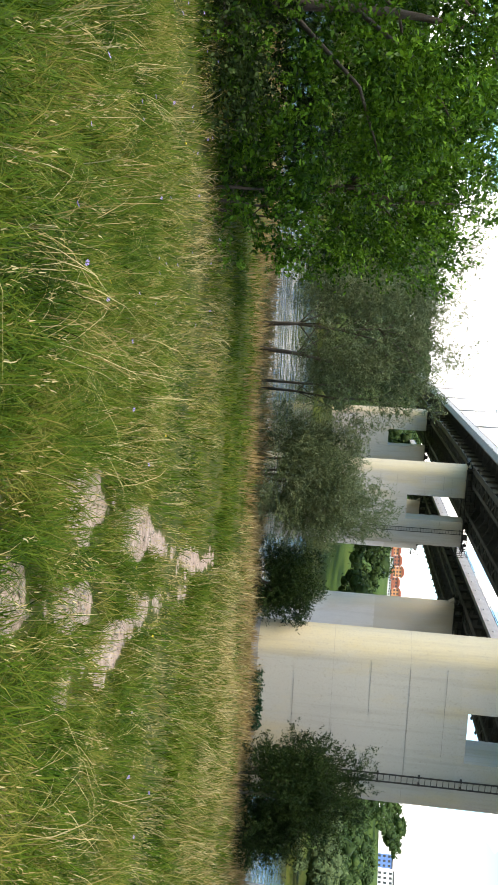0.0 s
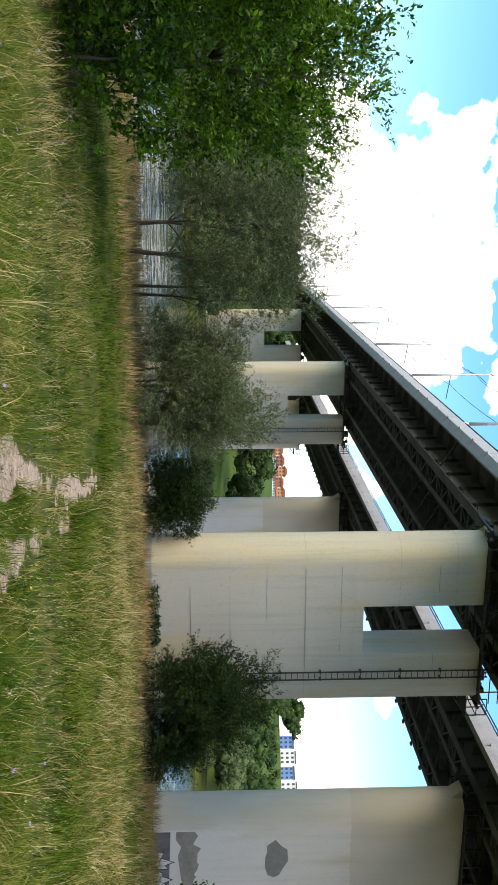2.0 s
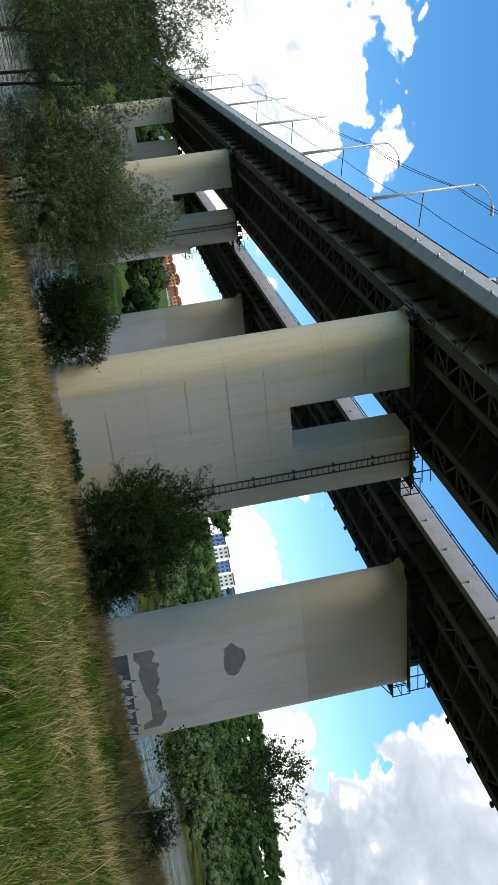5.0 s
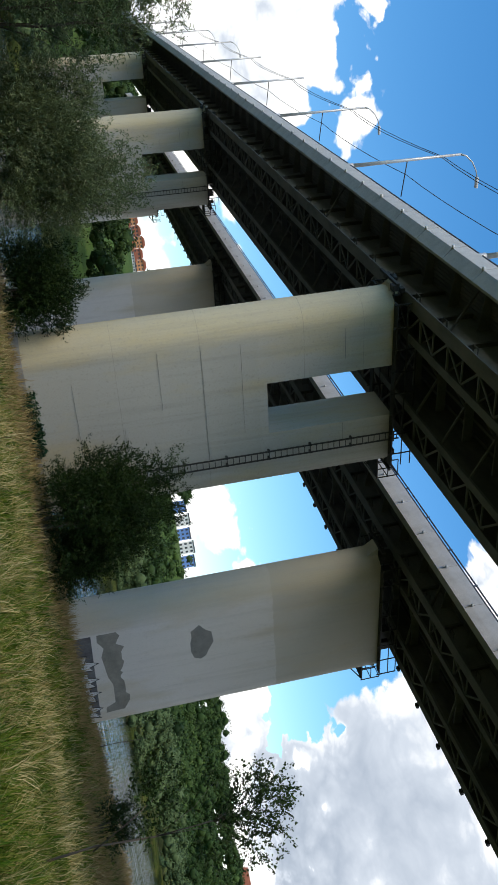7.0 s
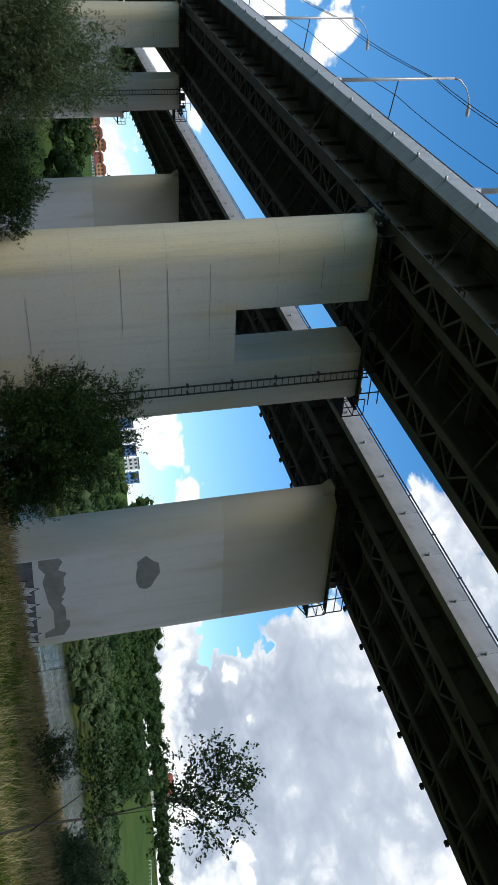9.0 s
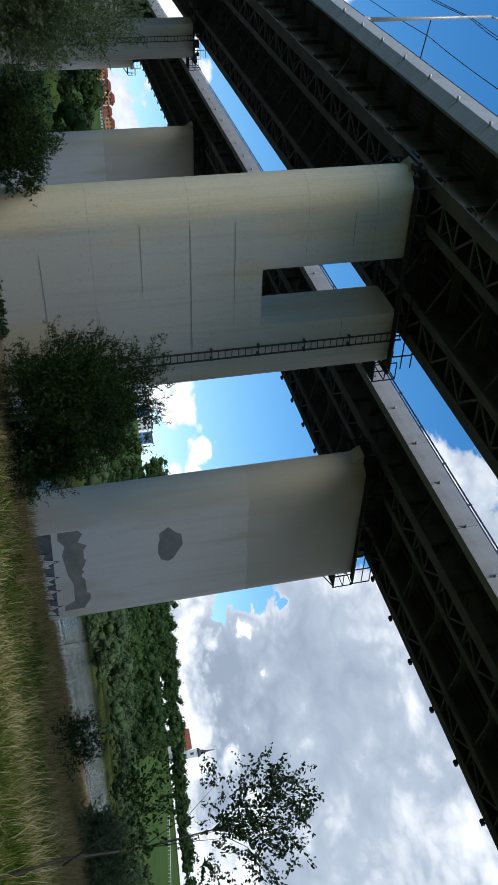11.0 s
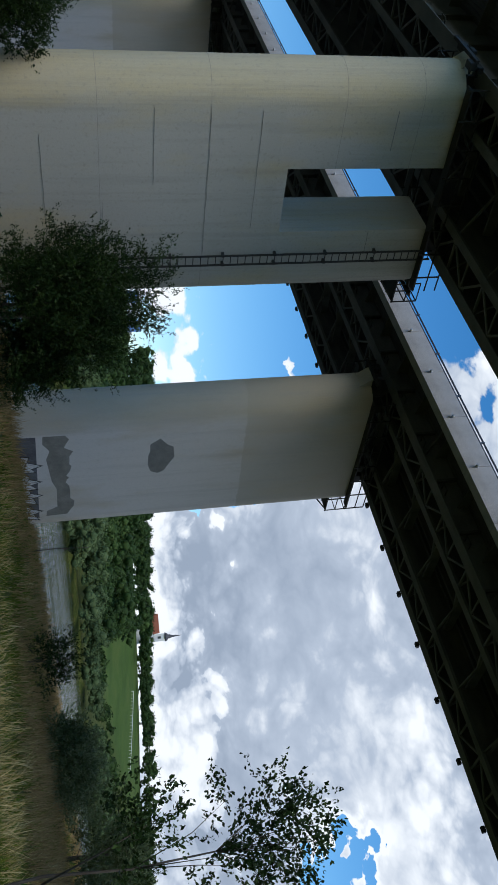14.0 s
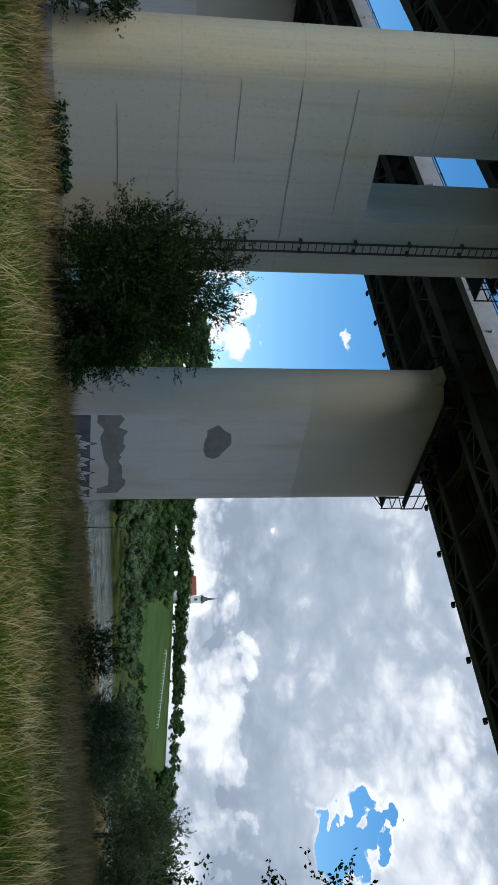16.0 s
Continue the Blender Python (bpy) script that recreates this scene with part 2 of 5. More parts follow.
def concrete_material(name, lower, upper, stain_and_sun, level, wet):
    """Painted concrete: a lower coat up to an uneven level, older concrete above, rust-yellow stains and rain streaks;
    one nose is also warmed by painted-in sun.
    """
    m = bpy.data.materials.new(name)
    m.use_nodes = True
    nt = m.node_tree
    N, L = nt.nodes.new, nt.links.new
    b = nt.nodes["Principled BSDF"]
    tc, sep = N("ShaderNodeTexCoord"), N("ShaderNodeSeparateXYZ")
    L(tc.outputs["Object"], sep.inputs[0])

    def tex(scale, detail=6, stretch=(1, 1, 1)):
        mp, n = N("ShaderNodeMapping"), N("ShaderNodeTexNoise")
        mp.inputs["Scale"].default_value = stretch
        L(tc.outputs["Object"], mp.inputs["Vector"])
        n.inputs["Scale"].default_value, n.inputs["Detail"].default_value, n.inputs["Roughness"].default_value = scale, detail, 0.6
        L(mp.outputs[0], n.inputs["Vector"])
        return n.outputs["Fac"]

    def rng(v, lo, hi, a=0.0, z=1.0):
        r = N("ShaderNodeMapRange")
        for k, q in zip(("From Min", "From Max", "To Min", "To Max"), (lo, hi, a, z)):
            r.inputs[k].default_value = q
        L(v, r.inputs["Value"])
        return r.outputs[0]

    def mixc(fac, a, c):
        x = N("ShaderNodeMix")
        x.data_type = "RGBA"
        L(fac, x.inputs[0])
        for k, q in ((6, a), (7, c)):
            if isinstance(q, tuple):
                x.inputs[k].default_value = (*q, 1)
            else:
                L(q, x.inputs[k])
        return x.outputs[2]

    edge = N("ShaderNodeMath")
    edge.operation = "MULTIPLY_ADD"
    L(tex(1.2, 3), edge.inputs[0])
    edge.inputs[1].default_value = 0.35
    L(sep.outputs[2], edge.inputs[2])
    col = mixc(rng(edge.outputs[0], level, level + 0.06), lower, upper)
    col = mixc(rng(tex(0.5, 5, (1, 1, 0.35)), 0.50, 0.72, 0.0, 0.75), col, stain_and_sun)
    # low-x nose: part yellow stain, part warm sunlight painted into the colour
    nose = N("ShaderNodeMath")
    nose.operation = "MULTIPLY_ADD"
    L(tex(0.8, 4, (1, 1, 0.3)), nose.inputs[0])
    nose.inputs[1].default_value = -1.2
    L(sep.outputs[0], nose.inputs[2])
    col = mixc(rng(nose.outputs[0], -4.9, -4.1, 0.6, 0.0), col, stain_and_sun)
    col = mixc(rng(tex(2.2, 5, (1.6, 1.6, 0.08)), 0.50, 0.8, 0.0, 0.4), col, wet)
    col = mixc(rng(tex(9.0, 4), 0.56, 0.72, 0.0, 0.4), col, wet)
    hsv = N("ShaderNodeHueSaturation")
    L(rng(tex(45.0, 4), 0.3, 0.7, 0.9, 1.08), hsv.inputs["Value"])
    L(col, hsv.inputs["Color"])
    L(hsv.outputs[0], b.inputs["Base Color"])
    b.inputs["Roughness"].default_value, b.inputs["Specular IOR Level"].default_value = 0.82, 0.3
    bp = N("ShaderNodeBump")
    bp.inputs["Strength"].default_value, bp.inputs["Distance"].default_value = 0.25, 0.02
    L(tex(30.0, 5), bp.inputs["Height"])
    L(bp.outputs[0], b.inputs["Normal"])
    return m


M_GROUND, M_WATER = ground_material(), water_material()
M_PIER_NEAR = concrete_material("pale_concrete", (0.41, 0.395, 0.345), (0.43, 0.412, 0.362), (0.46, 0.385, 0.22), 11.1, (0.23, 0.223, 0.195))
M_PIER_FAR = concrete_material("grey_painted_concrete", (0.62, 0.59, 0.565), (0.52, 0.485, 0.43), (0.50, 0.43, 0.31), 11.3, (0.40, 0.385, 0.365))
M_PATCH = material("dark_render_patch", [(0.17, 0.17, 0.165), (0.24, 0.235, 0.225)], 0.9, 3, 40, 0.3)
M_PEEL = material("old_brown_render", [(0.19, 0.18, 0.16), (0.28, 0.265, 0.235)], 0.9, 2, 30, 0.4)
M_JOINT = material("dark_joint", [(0.12, 0.12, 0.11), (0.24, 0.235, 0.22)], 0.95, 5, 40, 0.2)
M_SOCKET = material("dark_spray_paint", [(0.07, 0.07, 0.08), (0.16, 0.16, 0.17)], 0.8, 1.5, 12, 0.2)
M_WHITE = material("white_spray_paint", [(0.5, 0.5, 0.5), (0.72, 0.72, 0.72)], 0.75, 5, 40, 0.1)
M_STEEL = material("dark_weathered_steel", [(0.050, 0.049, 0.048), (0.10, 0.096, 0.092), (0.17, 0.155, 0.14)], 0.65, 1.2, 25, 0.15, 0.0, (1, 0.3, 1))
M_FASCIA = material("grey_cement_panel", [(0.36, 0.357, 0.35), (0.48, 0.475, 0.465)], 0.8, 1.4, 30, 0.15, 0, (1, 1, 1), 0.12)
# paler copy of the weathered steel, with sky light painted into it
M_STEEL_LIT = material("skylit_weathered_steel", [(0.10, 0.098, 0.096), (0.17, 0.166, 0.16), (0.22, 0.205, 0.19)], 0.7, 0.9, 25, 0.15, 0.0, (1, 0.5, 1))
# near-black: the shade under the deck is put into this colour
M_SOFFIT = material("shade_dark_concrete_soffit", [(0.018, 0.018, 0.018), (0.045, 0.044, 0.042)], 0.9, 0.8, 20, 0.2)
M_RAIL = material("dark_blue_grey_rail", [(0.045, 0.055, 0.075), (0.085, 0.095, 0.12)], 0.5, 4, 40, 0.1, 0.3)
M_GALV = material("galvanised_steel", [(0.38, 0.39, 0.39), (0.52, 0.52, 0.51)], 0.45, 3, 40, 0.1, 0.5)
M_BLACK = material("black_steel", [(0.018, 0.018, 0.018), (0.040, 0.036, 0.032)], 0.6, 6, 50, 0.1)
M_BARK = material("bark", [(0.045, 0.036, 0.028), (0.09, 0.072, 0.055), (0.14, 0.12, 0.10)], 0.95, 6, 50, 0.6, 0, (1, 1, 0.2))
M_STONE = material("pebble", [(0.14, 0.12, 0.095), (0.26, 0.23, 0.19), (0.38, 0.35, 0.30)], 0.9, 9, 60, 0.3)
M_ROCK = material("quay_stone", [(0.20, 0.19, 0.17), (0.34, 0.33, 0.30)], 0.9, 2, 30, 0.4)
M_GRASS = leaf_material("meadow_grass", [(0.007, 0.019, 0.002), (0.020, 0.052, 0.003), (0.040, 0.090, 0.004), (0.070, 0.120, 0.007), (0.105, 0.138, 0.014), (0.21, 0.19, 0.045)], 0.3, 0.7, 1.0, 0.6)
M_STRAW = leaf_material("dry_grass", [(0.19, 0.14, 0.045), (0.35, 0.275, 0.105), (0.54, 0.45, 0.23)], 0.3, 0.65, 0.8, 0.7)
M_REED = leaf_material("brown_reeds", [(0.15, 0.105, 0.045), (0.25, 0.18, 0.08), (0.37, 0.27, 0.13)], 0.3, 0.8, 0.4)
M_SHORE_TREES = leaf_material("grey_green_shore_trees", [(0.045, 0.075, 0.030), (0.085, 0.125, 0.050), (0.14, 0.19, 0.075)], 0.15, 0.7, 0.08, 0.3)
M_ACACIA = leaf_material("bright_leaves", [(0.007, 0.024, 0.003), (0.032, 0.090, 0.006), (0.13, 0.27, 0.020)], 0.35, 0.4, 1.1, 0.6)
M_WILLOW = leaf_material("willow_leaves", [(0.030, 0.048, 0.018), (0.082, 0.115, 0.046), (0.20, 0.235, 0.125)], 0.35, 0.42, 0.7)
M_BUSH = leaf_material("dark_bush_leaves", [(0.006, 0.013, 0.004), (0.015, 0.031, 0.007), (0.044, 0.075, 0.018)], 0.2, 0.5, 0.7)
M_IVY = leaf_material("ivy_leaves", [(0.008, 0.030, 0.014), (0.016, 0.06, 0.026)], 0.2, 0.35, 3.0)
M_WOODS = leaf_material("far_woods", [(0.016, 0.034, 0.011), (0.038, 0.070, 0.018), (0.085, 0.135, 0.032)], 0.15, 0.7, 0.06, 0.3)
M_FLOWER = leaf_material("wildflower_petals", [(0.26, 0.20, 0.50), (0.36, 0.28, 0.62), (0.40, 0.34, 0.70)], 0.3, 0.6, 2.0)
M_YELLOW = leaf_material("yellow_petals", [(0.75, 0.55, 0.03), (0.85, 0.68, 0.06)], 0.3, 0.6, 2.0)
M_PLASTER = material("white_plaster", [(0.62, 0.61, 0.58), (0.76, 0.75, 0.72)], 0.9, 0.2, 3, 0.0, 0, (1, 1, 1), 0.2)
M_ORANGE = material("orange_plaster", [(0.50, 0.20, 0.08), (0.60, 0.28, 0.13)], 0.9, 0.2, 3, 0.0)
M_BLUE = material("blue_plaster", [(0.10, 0.20, 0.48), (0.15, 0.28, 0.55)], 0.9, 0.2, 3, 0.0)
M_ROOF = material("red_tile_roof", [(0.28, 0.085, 0.05), (0.38, 0.13, 0.075)], 0.9, 0.3, 5, 0.0)
M_SLATE = material("dark_slate_roof", [(0.05, 0.05, 0.055), (0.09, 0.09, 0.10)], 0.7, 0.3, 5, 0.0)
M_GLASS = material("window_glass", [(0.03, 0.035, 0.04), (0.06, 0.065, 0.07)], 0.15, 1, 5, 0.0)


# ---------------------------------------------------------------- building helpers
def part(name, bm, mat, parent=None, label="", at=(0, 0, 0)):
    """Links a bmesh as one mesh object, under parent if there is one."""
    if isinstance(bm, bmesh.types.BMesh):
        me = bpy.data.meshes.new(name)
        bm.to_mesh(me)
        bm.free()
        me.materials.append(mat)
    else:
        me = bm
    ob = new(name, me)
    ob.location = at
    ob.parent = parent
    return tagged(ob, label)


def array_mesh(name, verts, faces_flat, loop_totals, mat, smooth=False):
    """A mesh from arrays that the code made up."""
    me = bpy.data.meshes.new(name)
    me.vertices.add(len(verts))
    me.vertices.foreach_set("co", np.asarray(verts, np.float32).ravel())
    me.loops.add(len(faces_flat))
    me.loops.foreach_set("vertex_index", np.asarray(faces_flat, np.int32))
    me.polygons.add(len(loop_totals))
    starts = np.r_[0, np.cumsum(loop_totals)[:-1]]
    me.polygons.foreach_set("loop_start", starts.astype(np.int32))
    if smooth:
        me.polygons.foreach_set("use_smooth", np.ones(len(loop_totals), bool))
    me.update(calc_edges=True)
    me.validate()
    me.materials.append(mat)
    return me


def thing(name, at, label, category, group="", kind=""):
    ob = new(name)
    ob.location = at
    ob.empty_display_size = 0.2
    return tagged(ob, label, category, group, kind)


def box(bm, x0, y0, z0, x1, y1, z1, bevel=0.0):
    r = bmesh.ops.create_cube(bm, size=1, matrix=Matrix.Translation(((x0 + x1) / 2, (y0 + y1) / 2, (z0 + z1) / 2)) @ Matrix.Diagonal((x1 - x0, y1 - y0, z1 - z0, 1)))
    if bevel:
        es = list({e for v in r["verts"] for e in v.link_edges})
        bmesh.ops.bevel(bm, geom=es, offset=bevel, segments=1, affect="EDGES")
    return bm


def bar(bm, a, b, w, d=None):
    """A square bar from a to b."""
    a, b = Vector(a), Vector(b)
    m = Matrix.Translation((a + b) / 2) @ (b - a).to_track_quat("Z", "Y").to_matrix().to_4x4() @ Matrix.Diagonal((w, d or w, (b - a).length, 1))
    bmesh.ops.create_cube(bm, size=1, matrix=m)
    return bm


def tube(bm, pts, radii, sides=8):
    """A tapered round tube through pts."""
    pts = [Vector(p) for p in pts]
    rings = []
    for k, p in enumerate(pts):
        d = (pts[min(k + 1, len(pts) - 1)] - pts[max(k - 1, 0)]).normalized()
        side = d.cross(Vector((0.31, 0.95, 0.05))).normalized()
        up = d.cross(side)
        r = radii[k] if hasattr(radii, "__len__") else radii
        rings.append([bm.verts.new(p + r * (math.cos(2 * math.pi * s / sides) * side + math.sin(2 * math.pi * s / sides) * up)) for s in range(sides)])
    for a, b in zip(rings, rings[1:]):
        for s in range(sides):
            bm.faces.new((a[s], a[(s + 1) % sides], b[(s + 1) % sides], b[s])).smooth = True
    bm.faces.new(rings[0][::-1])
    bm.faces.new(rings[-1])
    return bm


def prism(bm, outline, depth_from, depth_to, axis="y"):
    """A flat outline (a, z) pushed along y from depth_from to depth_to."""
    lo = [bm.verts.new((a, depth_from, z)) for a, z in outline]
    hi = [bm.verts.new((a, depth_to, z)) for a, z in outline]
    n = len(outline)
    bm.faces.new(lo)
    bm.faces.new(hi[::-1])
    for k in range(n):
        bm.faces.new((lo[k], hi[k], hi[(k + 1) % n], lo[(k + 1) % n]))
    bmesh.ops.recalc_face_normals(bm, faces=bm.faces)
    return bm


# ---------------------------------------------------------------- ground, river
WATER = -2.95
PROFILE = [(-3000, 40), (-60, 4), (0, 0), (6.5, -0.74), (13, -1.35), (20, -1.92), (28, -2.32), (40, -2.55), (43.5, -2.68), (46.5, -3.3), (55, -5), (4000, -5)]


def smooth(a, b, x):
    t = np.clip((x - a) / (b - a), 0, 1)
    return t * t * (3 - 2 * t)


def wave(x, y, s):
    """Cheap smooth unevenness."""
    return np.sin(x * s + 1.3) * np.sin(y * s * 1.17 + 0.4) + 0.5 * np.sin(x * s * 2.3 - 0.7 * y * s * 1.9)


def patchy(x, y, s):
    """Uneven noise from about -1 to 1 without a visible repeat, s patches a metre."""
    x, y = np.asarray(x, float), np.asarray(y, float)
    x, y = (0.81 * x - 0.59 * y + 0.35 / s * np.sin(y * s * 1.9)) * s + 91.7, (0.62 * x + 0.78 * y + 0.35 / s * np.sin(x * s * 1.6)) * s + 37.3
    i, j = np.floor(x), np.floor(y)
    u, v = x - i, y - j
    u, v = u * u * (3 - 2 * u), v * v * (3 - 2 * v)

    def spot(a, b):
        h = np.sin(a * 127.1 + b * 311.7) * 43758.5453
        return h - np.floor(h)

    low = spot(i, j) * (1 - u) + spot(i + 1, j) * u
    high = spot(i, j + 1) * (1 - u) + spot(i + 1, j + 1) * u
    return 2 * (low * (1 - v) + high * v) - 1


def far_bank(x):
    return 110 - 0.35 * np.clip(x - 150, 0, 900) + 2 * np.sin(x * 0.05)


def land(x, y):
    x, y = np.asarray(x, float), np.asarray(y, float)
    near = np.interp(y, [p[0] for p in PROFILE], [p[1] for p in PROFILE]) + 0.07 * patchy(x, y, 0.13) * smooth(46, 40, y)
    s = y - far_bank(x)
    far = -5 + 3.2 * smooth(-8, 4, s) + 25 * smooth(8, 230, s) + 1.5 * wave(x, y, 0.012) * smooth(40, 150, s)
    return np.where(s > -8, np.maximum(far, -5), np.where(y > 46, np.minimum(near, -3.2), near))


RUTS = [[(0.9, 3.0), (1.35, 5.4), (1.8, 6.6), (2.35, 8.5), (3.6, 12.3), (4.7, 14.9), (6.7, 20.5), (7.6, 24)],
        [(1.5, 3.5), (2.2, 5.2), (2.95, 7.5), (3.5, 9.3), (4.2, 11.2)],
        [(3.1, 5.4), (3.6, 6.85), (4.1, 8.7), (4.3, 10.6), (5.2, 13.5), (6.6, 18.0)]]
WORN = [(2.1, 7.9, 0.42, 1.5), (3.2, 11.0, 0.40, 1.6), (4.15, 9.2, 0.36, 1.7), (2.9, 7.4, 0.26, 1.1), (5.9, 18.4, 0.45, 2.2), (2.2, 5.4, 0.3, 0.8)]


def bare(x, y):
    """1 on the bare ruts of the track, 0 on the meadow."""
    x, y = np.asarray(x, float), np.asarray(y, float)
    d = np.full(x.shape, 9.0)
    for rut in RUTS:
        ys = [p[1] for p in rut]
        c = np.interp(y, ys, [p[0] for p in rut])
        d = np.minimum(d, np.abs(x - c) + np.where((y < ys[0] + 1) | (y > ys[-1]), 1.0, 0.0))
    n = 0.55 + 0.45 * patchy(x, y * 0.6, 0.8) + 0.35 * patchy(x, y, 2.3) + 0.2 * patchy(x, y, 6.0)
    d = d + 0.16 * patchy(x, y, 1.7) + 0.1 * patchy(x, y, 4.5)
    gap = smooth(11.5, 12.5, y) * smooth(18.5, 17.5, y)
    rut_wear = np.clip(1.0 - d / 0.42, 0, 1) * np.clip(-0.25 + 1.4 * n, 0, 1) * (1 - 0.4 * gap)
    for wx, wy, ra, rb in WORN:
        u = x - wx - 0.27 * (y - wy)
        e = np.hypot(u / ra, (y - wy) / rb) + 0.42 * patchy(x, y, 1.6) + 0.32 * patchy(x, y, 4.2) + 0.2 * patchy(x, y, 9.0)
        rut_wear = np.maximum(rut_wear, np.clip(2.1 - 2.0 * e, 0, 1))
    return rut_wear


def spaced(spans):
    out = []
    for a, b, step in spans:
        out += list(np.arange(a, b, step))
    return np.array(out + [spans[-1][1]])


gx = spaced([(-4000, -400, 400), (-400, -60, 34), (-60, -4, 2.0), (-4, 12, 0.14), (12, 60, 1.5), (60, 500, 11), (500, 4000, 350)])
gy = spaced([(-3000, -60, 420), (-60, 1, 4.0), (1, 26, 0.14), (26, 60, 0.8), (60, 100, 5), (100, 130, 1.5), (130, 500, 9), (500, 4000, 350)])
GX, GY = np.meshgrid(gx, gy)
GZ = land(GX, GY) - 0.05 * bare(GX, GY)
nx, ny = len(gx), len(gy)
idx = np.arange(nx * ny).reshape(ny, nx)
quads = np.stack([idx[:-1, :-1], idx[:-1, 1:], idx[1:, 1:], idx[1:, :-1]], -1).reshape(-1, 4)
me = array_mesh("ground", np.stack([GX, GY, GZ], -1).reshape(-1, 3), quads.ravel(), np.full(len(quads), 4), M_GROUND, True)
me.attributes.new("bare", "FLOAT", "POINT").data.foreach_set("value", bare(GX, GY).ravel().astype(np.float32))
tagged(new("ground", me), "sloping riverside meadow with a rutted dirt track", "ground", kind="structure")
bm = bmesh.new()
box(bm, -3000, 44.0, WATER - 0.5, 3000, 400, WATER)
tagged(part("water", bm, M_WATER), "wide rippled grey-green river", "river", kind="structure")


# ---------------------------------------------------------------- bridge piers
PIER_Y, HALF = 41.75, 1.25      # middle of the first pier row, half the thickness
ROW_STEP = 50.5
PIER_TOP = 14.85


def stadium(x0, x1, r, steps=30):
    """Outline of a wall with round ends, in x and y, round y = 0."""
    pts = []
    for k in range(steps + 1):
        a = -math.pi / 2 + math.pi * k / steps
        pts.append((x1 - r + r * math.cos(a), r * math.sin(a)))
    for k in range(steps + 1):
        a = math.pi / 2 + math.pi * k / steps
        pts.append((x0 + r + r * math.cos(a), r * math.sin(a)))
    return pts


def leg_outline(x0, x1, r, round_left, steps=30):
    """One leg of a forked pier: one round end, one square end."""
    if round_left:
        arc = [(x0 + r + r * math.cos(math.pi / 2 + math.pi * k / steps), r * math.sin(math.pi / 2 + math.pi * k / steps)) for k in range(steps + 1)]
        return arc + [(x1, -r), (x1, r)]
    arc = [(x1 - r + r * math.cos(-math.pi / 2 + math.pi * k / steps), r * math.sin(-math.pi / 2 + math.pi * k / steps)) for k in range(steps + 1)]
    return arc + [(x0, r), (x0, -r)]


def column(outline, z0, z1):
    bm = bmesh.new()
    lo = [bm.verts.new((a, b, z0)) for a, b in outline]
    hi = [bm.verts.new((a, b, z1)) for a, b in outline]
    n = len(outline)
    for k in range(n):
        bm.faces.new((lo[k], lo[(k + 1) % n], hi[(k + 1) % n], hi[k]))
    bm.faces.new(lo[::-1])
    bm.faces.new(hi)
    bmesh.ops.recalc_face_normals(bm, faces=bm.faces)
    return bm


def joint_line(x0, x1, z, y, seed, w=0.013):
    """A thin uneven pour joint on the face."""
    rnd = random.Random(seed)
    bm = bmesh.new()
    n = max(4, int((x1 - x0) / 0.4))
    top, low = [], []
    for k in range(n + 1):
        x = x0 + (x1 - x0) * k / n
        zz = z + rnd.uniform(-0.012, 0.012)
        ww = w * (0.35 + 0.65 * rnd.random())
        top.append((x, zz + ww))
        low.append((x, zz - ww * 0.3))
    return prism(bm, low + top[::-1], y, y + 0.05)


def corbel(x, side):
    """Small concrete nib at the end of the pier head."""
    bm = bmesh.new()
    pts = [(x, -0.75), (x + side * 0.55, 0.0), (x, 0.0)]
    prism(bm, pts, -0.45, 0.45)
    return bm


def add_bearings(pier, xs, z0, tall=0.62):
    for x in xs:
        bm = bmesh.new()
        box(bm, x - 0.45, -0.45, z0, x + 0.45, 0.45, z0 + 0.22, 0.02)
        box(bm, x - 0.3, -0.3, z0 + 0.22, x + 0.3, 0.3, z0 + tall, 0.03)
        part("bearing", bm, M_BLACK, pier, "dark steel bearing block")


def cage(pier, x, side, z):
    """Railed inspection landing at the end of a pier head."""
    bm = bmesh.new()
    x0, x1 = (x - 0.15, x + 0.95) if side > 0 else (x - 0.95, x + 0.15)
    box(bm, x0, -0.75, z - 0.06, x1, 0.75, z)
    landing = part("landing", bm, M_BLACK, pier, "black steel inspection landing")
    xe = x1 if side > 0 else x0
    for px, py in ((xe, -0.75), (xe, 0.75), (x, -0.75), (x, 0.75), (xe, 0.0)):
        part("post", bar(bmesh.new(), (px, py, z - 0.1), (px, py, z + 1.1), 0.045), M_BLACK, landing)
    for zz in (0.55, 1.1):
        bm = bmesh.new()
        bar(bm, (x, -0.75, z + zz), (xe, -0.75, z + zz), 0.04)
        bar(bm, (xe, -0.75, z + zz), (xe, 0.75, z + zz), 0.04)
        bar(bm, (x, 0.75, z + zz), (xe, 0.75, z + zz), 0.04)
        part("rail", bm, M_BLACK, landing)
    for yy in (-0.6, 0.6):
        part("brace", bar(bmesh.new(), (xe, yy, z - 0.03), (x - side * 0.05, yy, z - 0.7), 0.06), M_BLACK, landing)


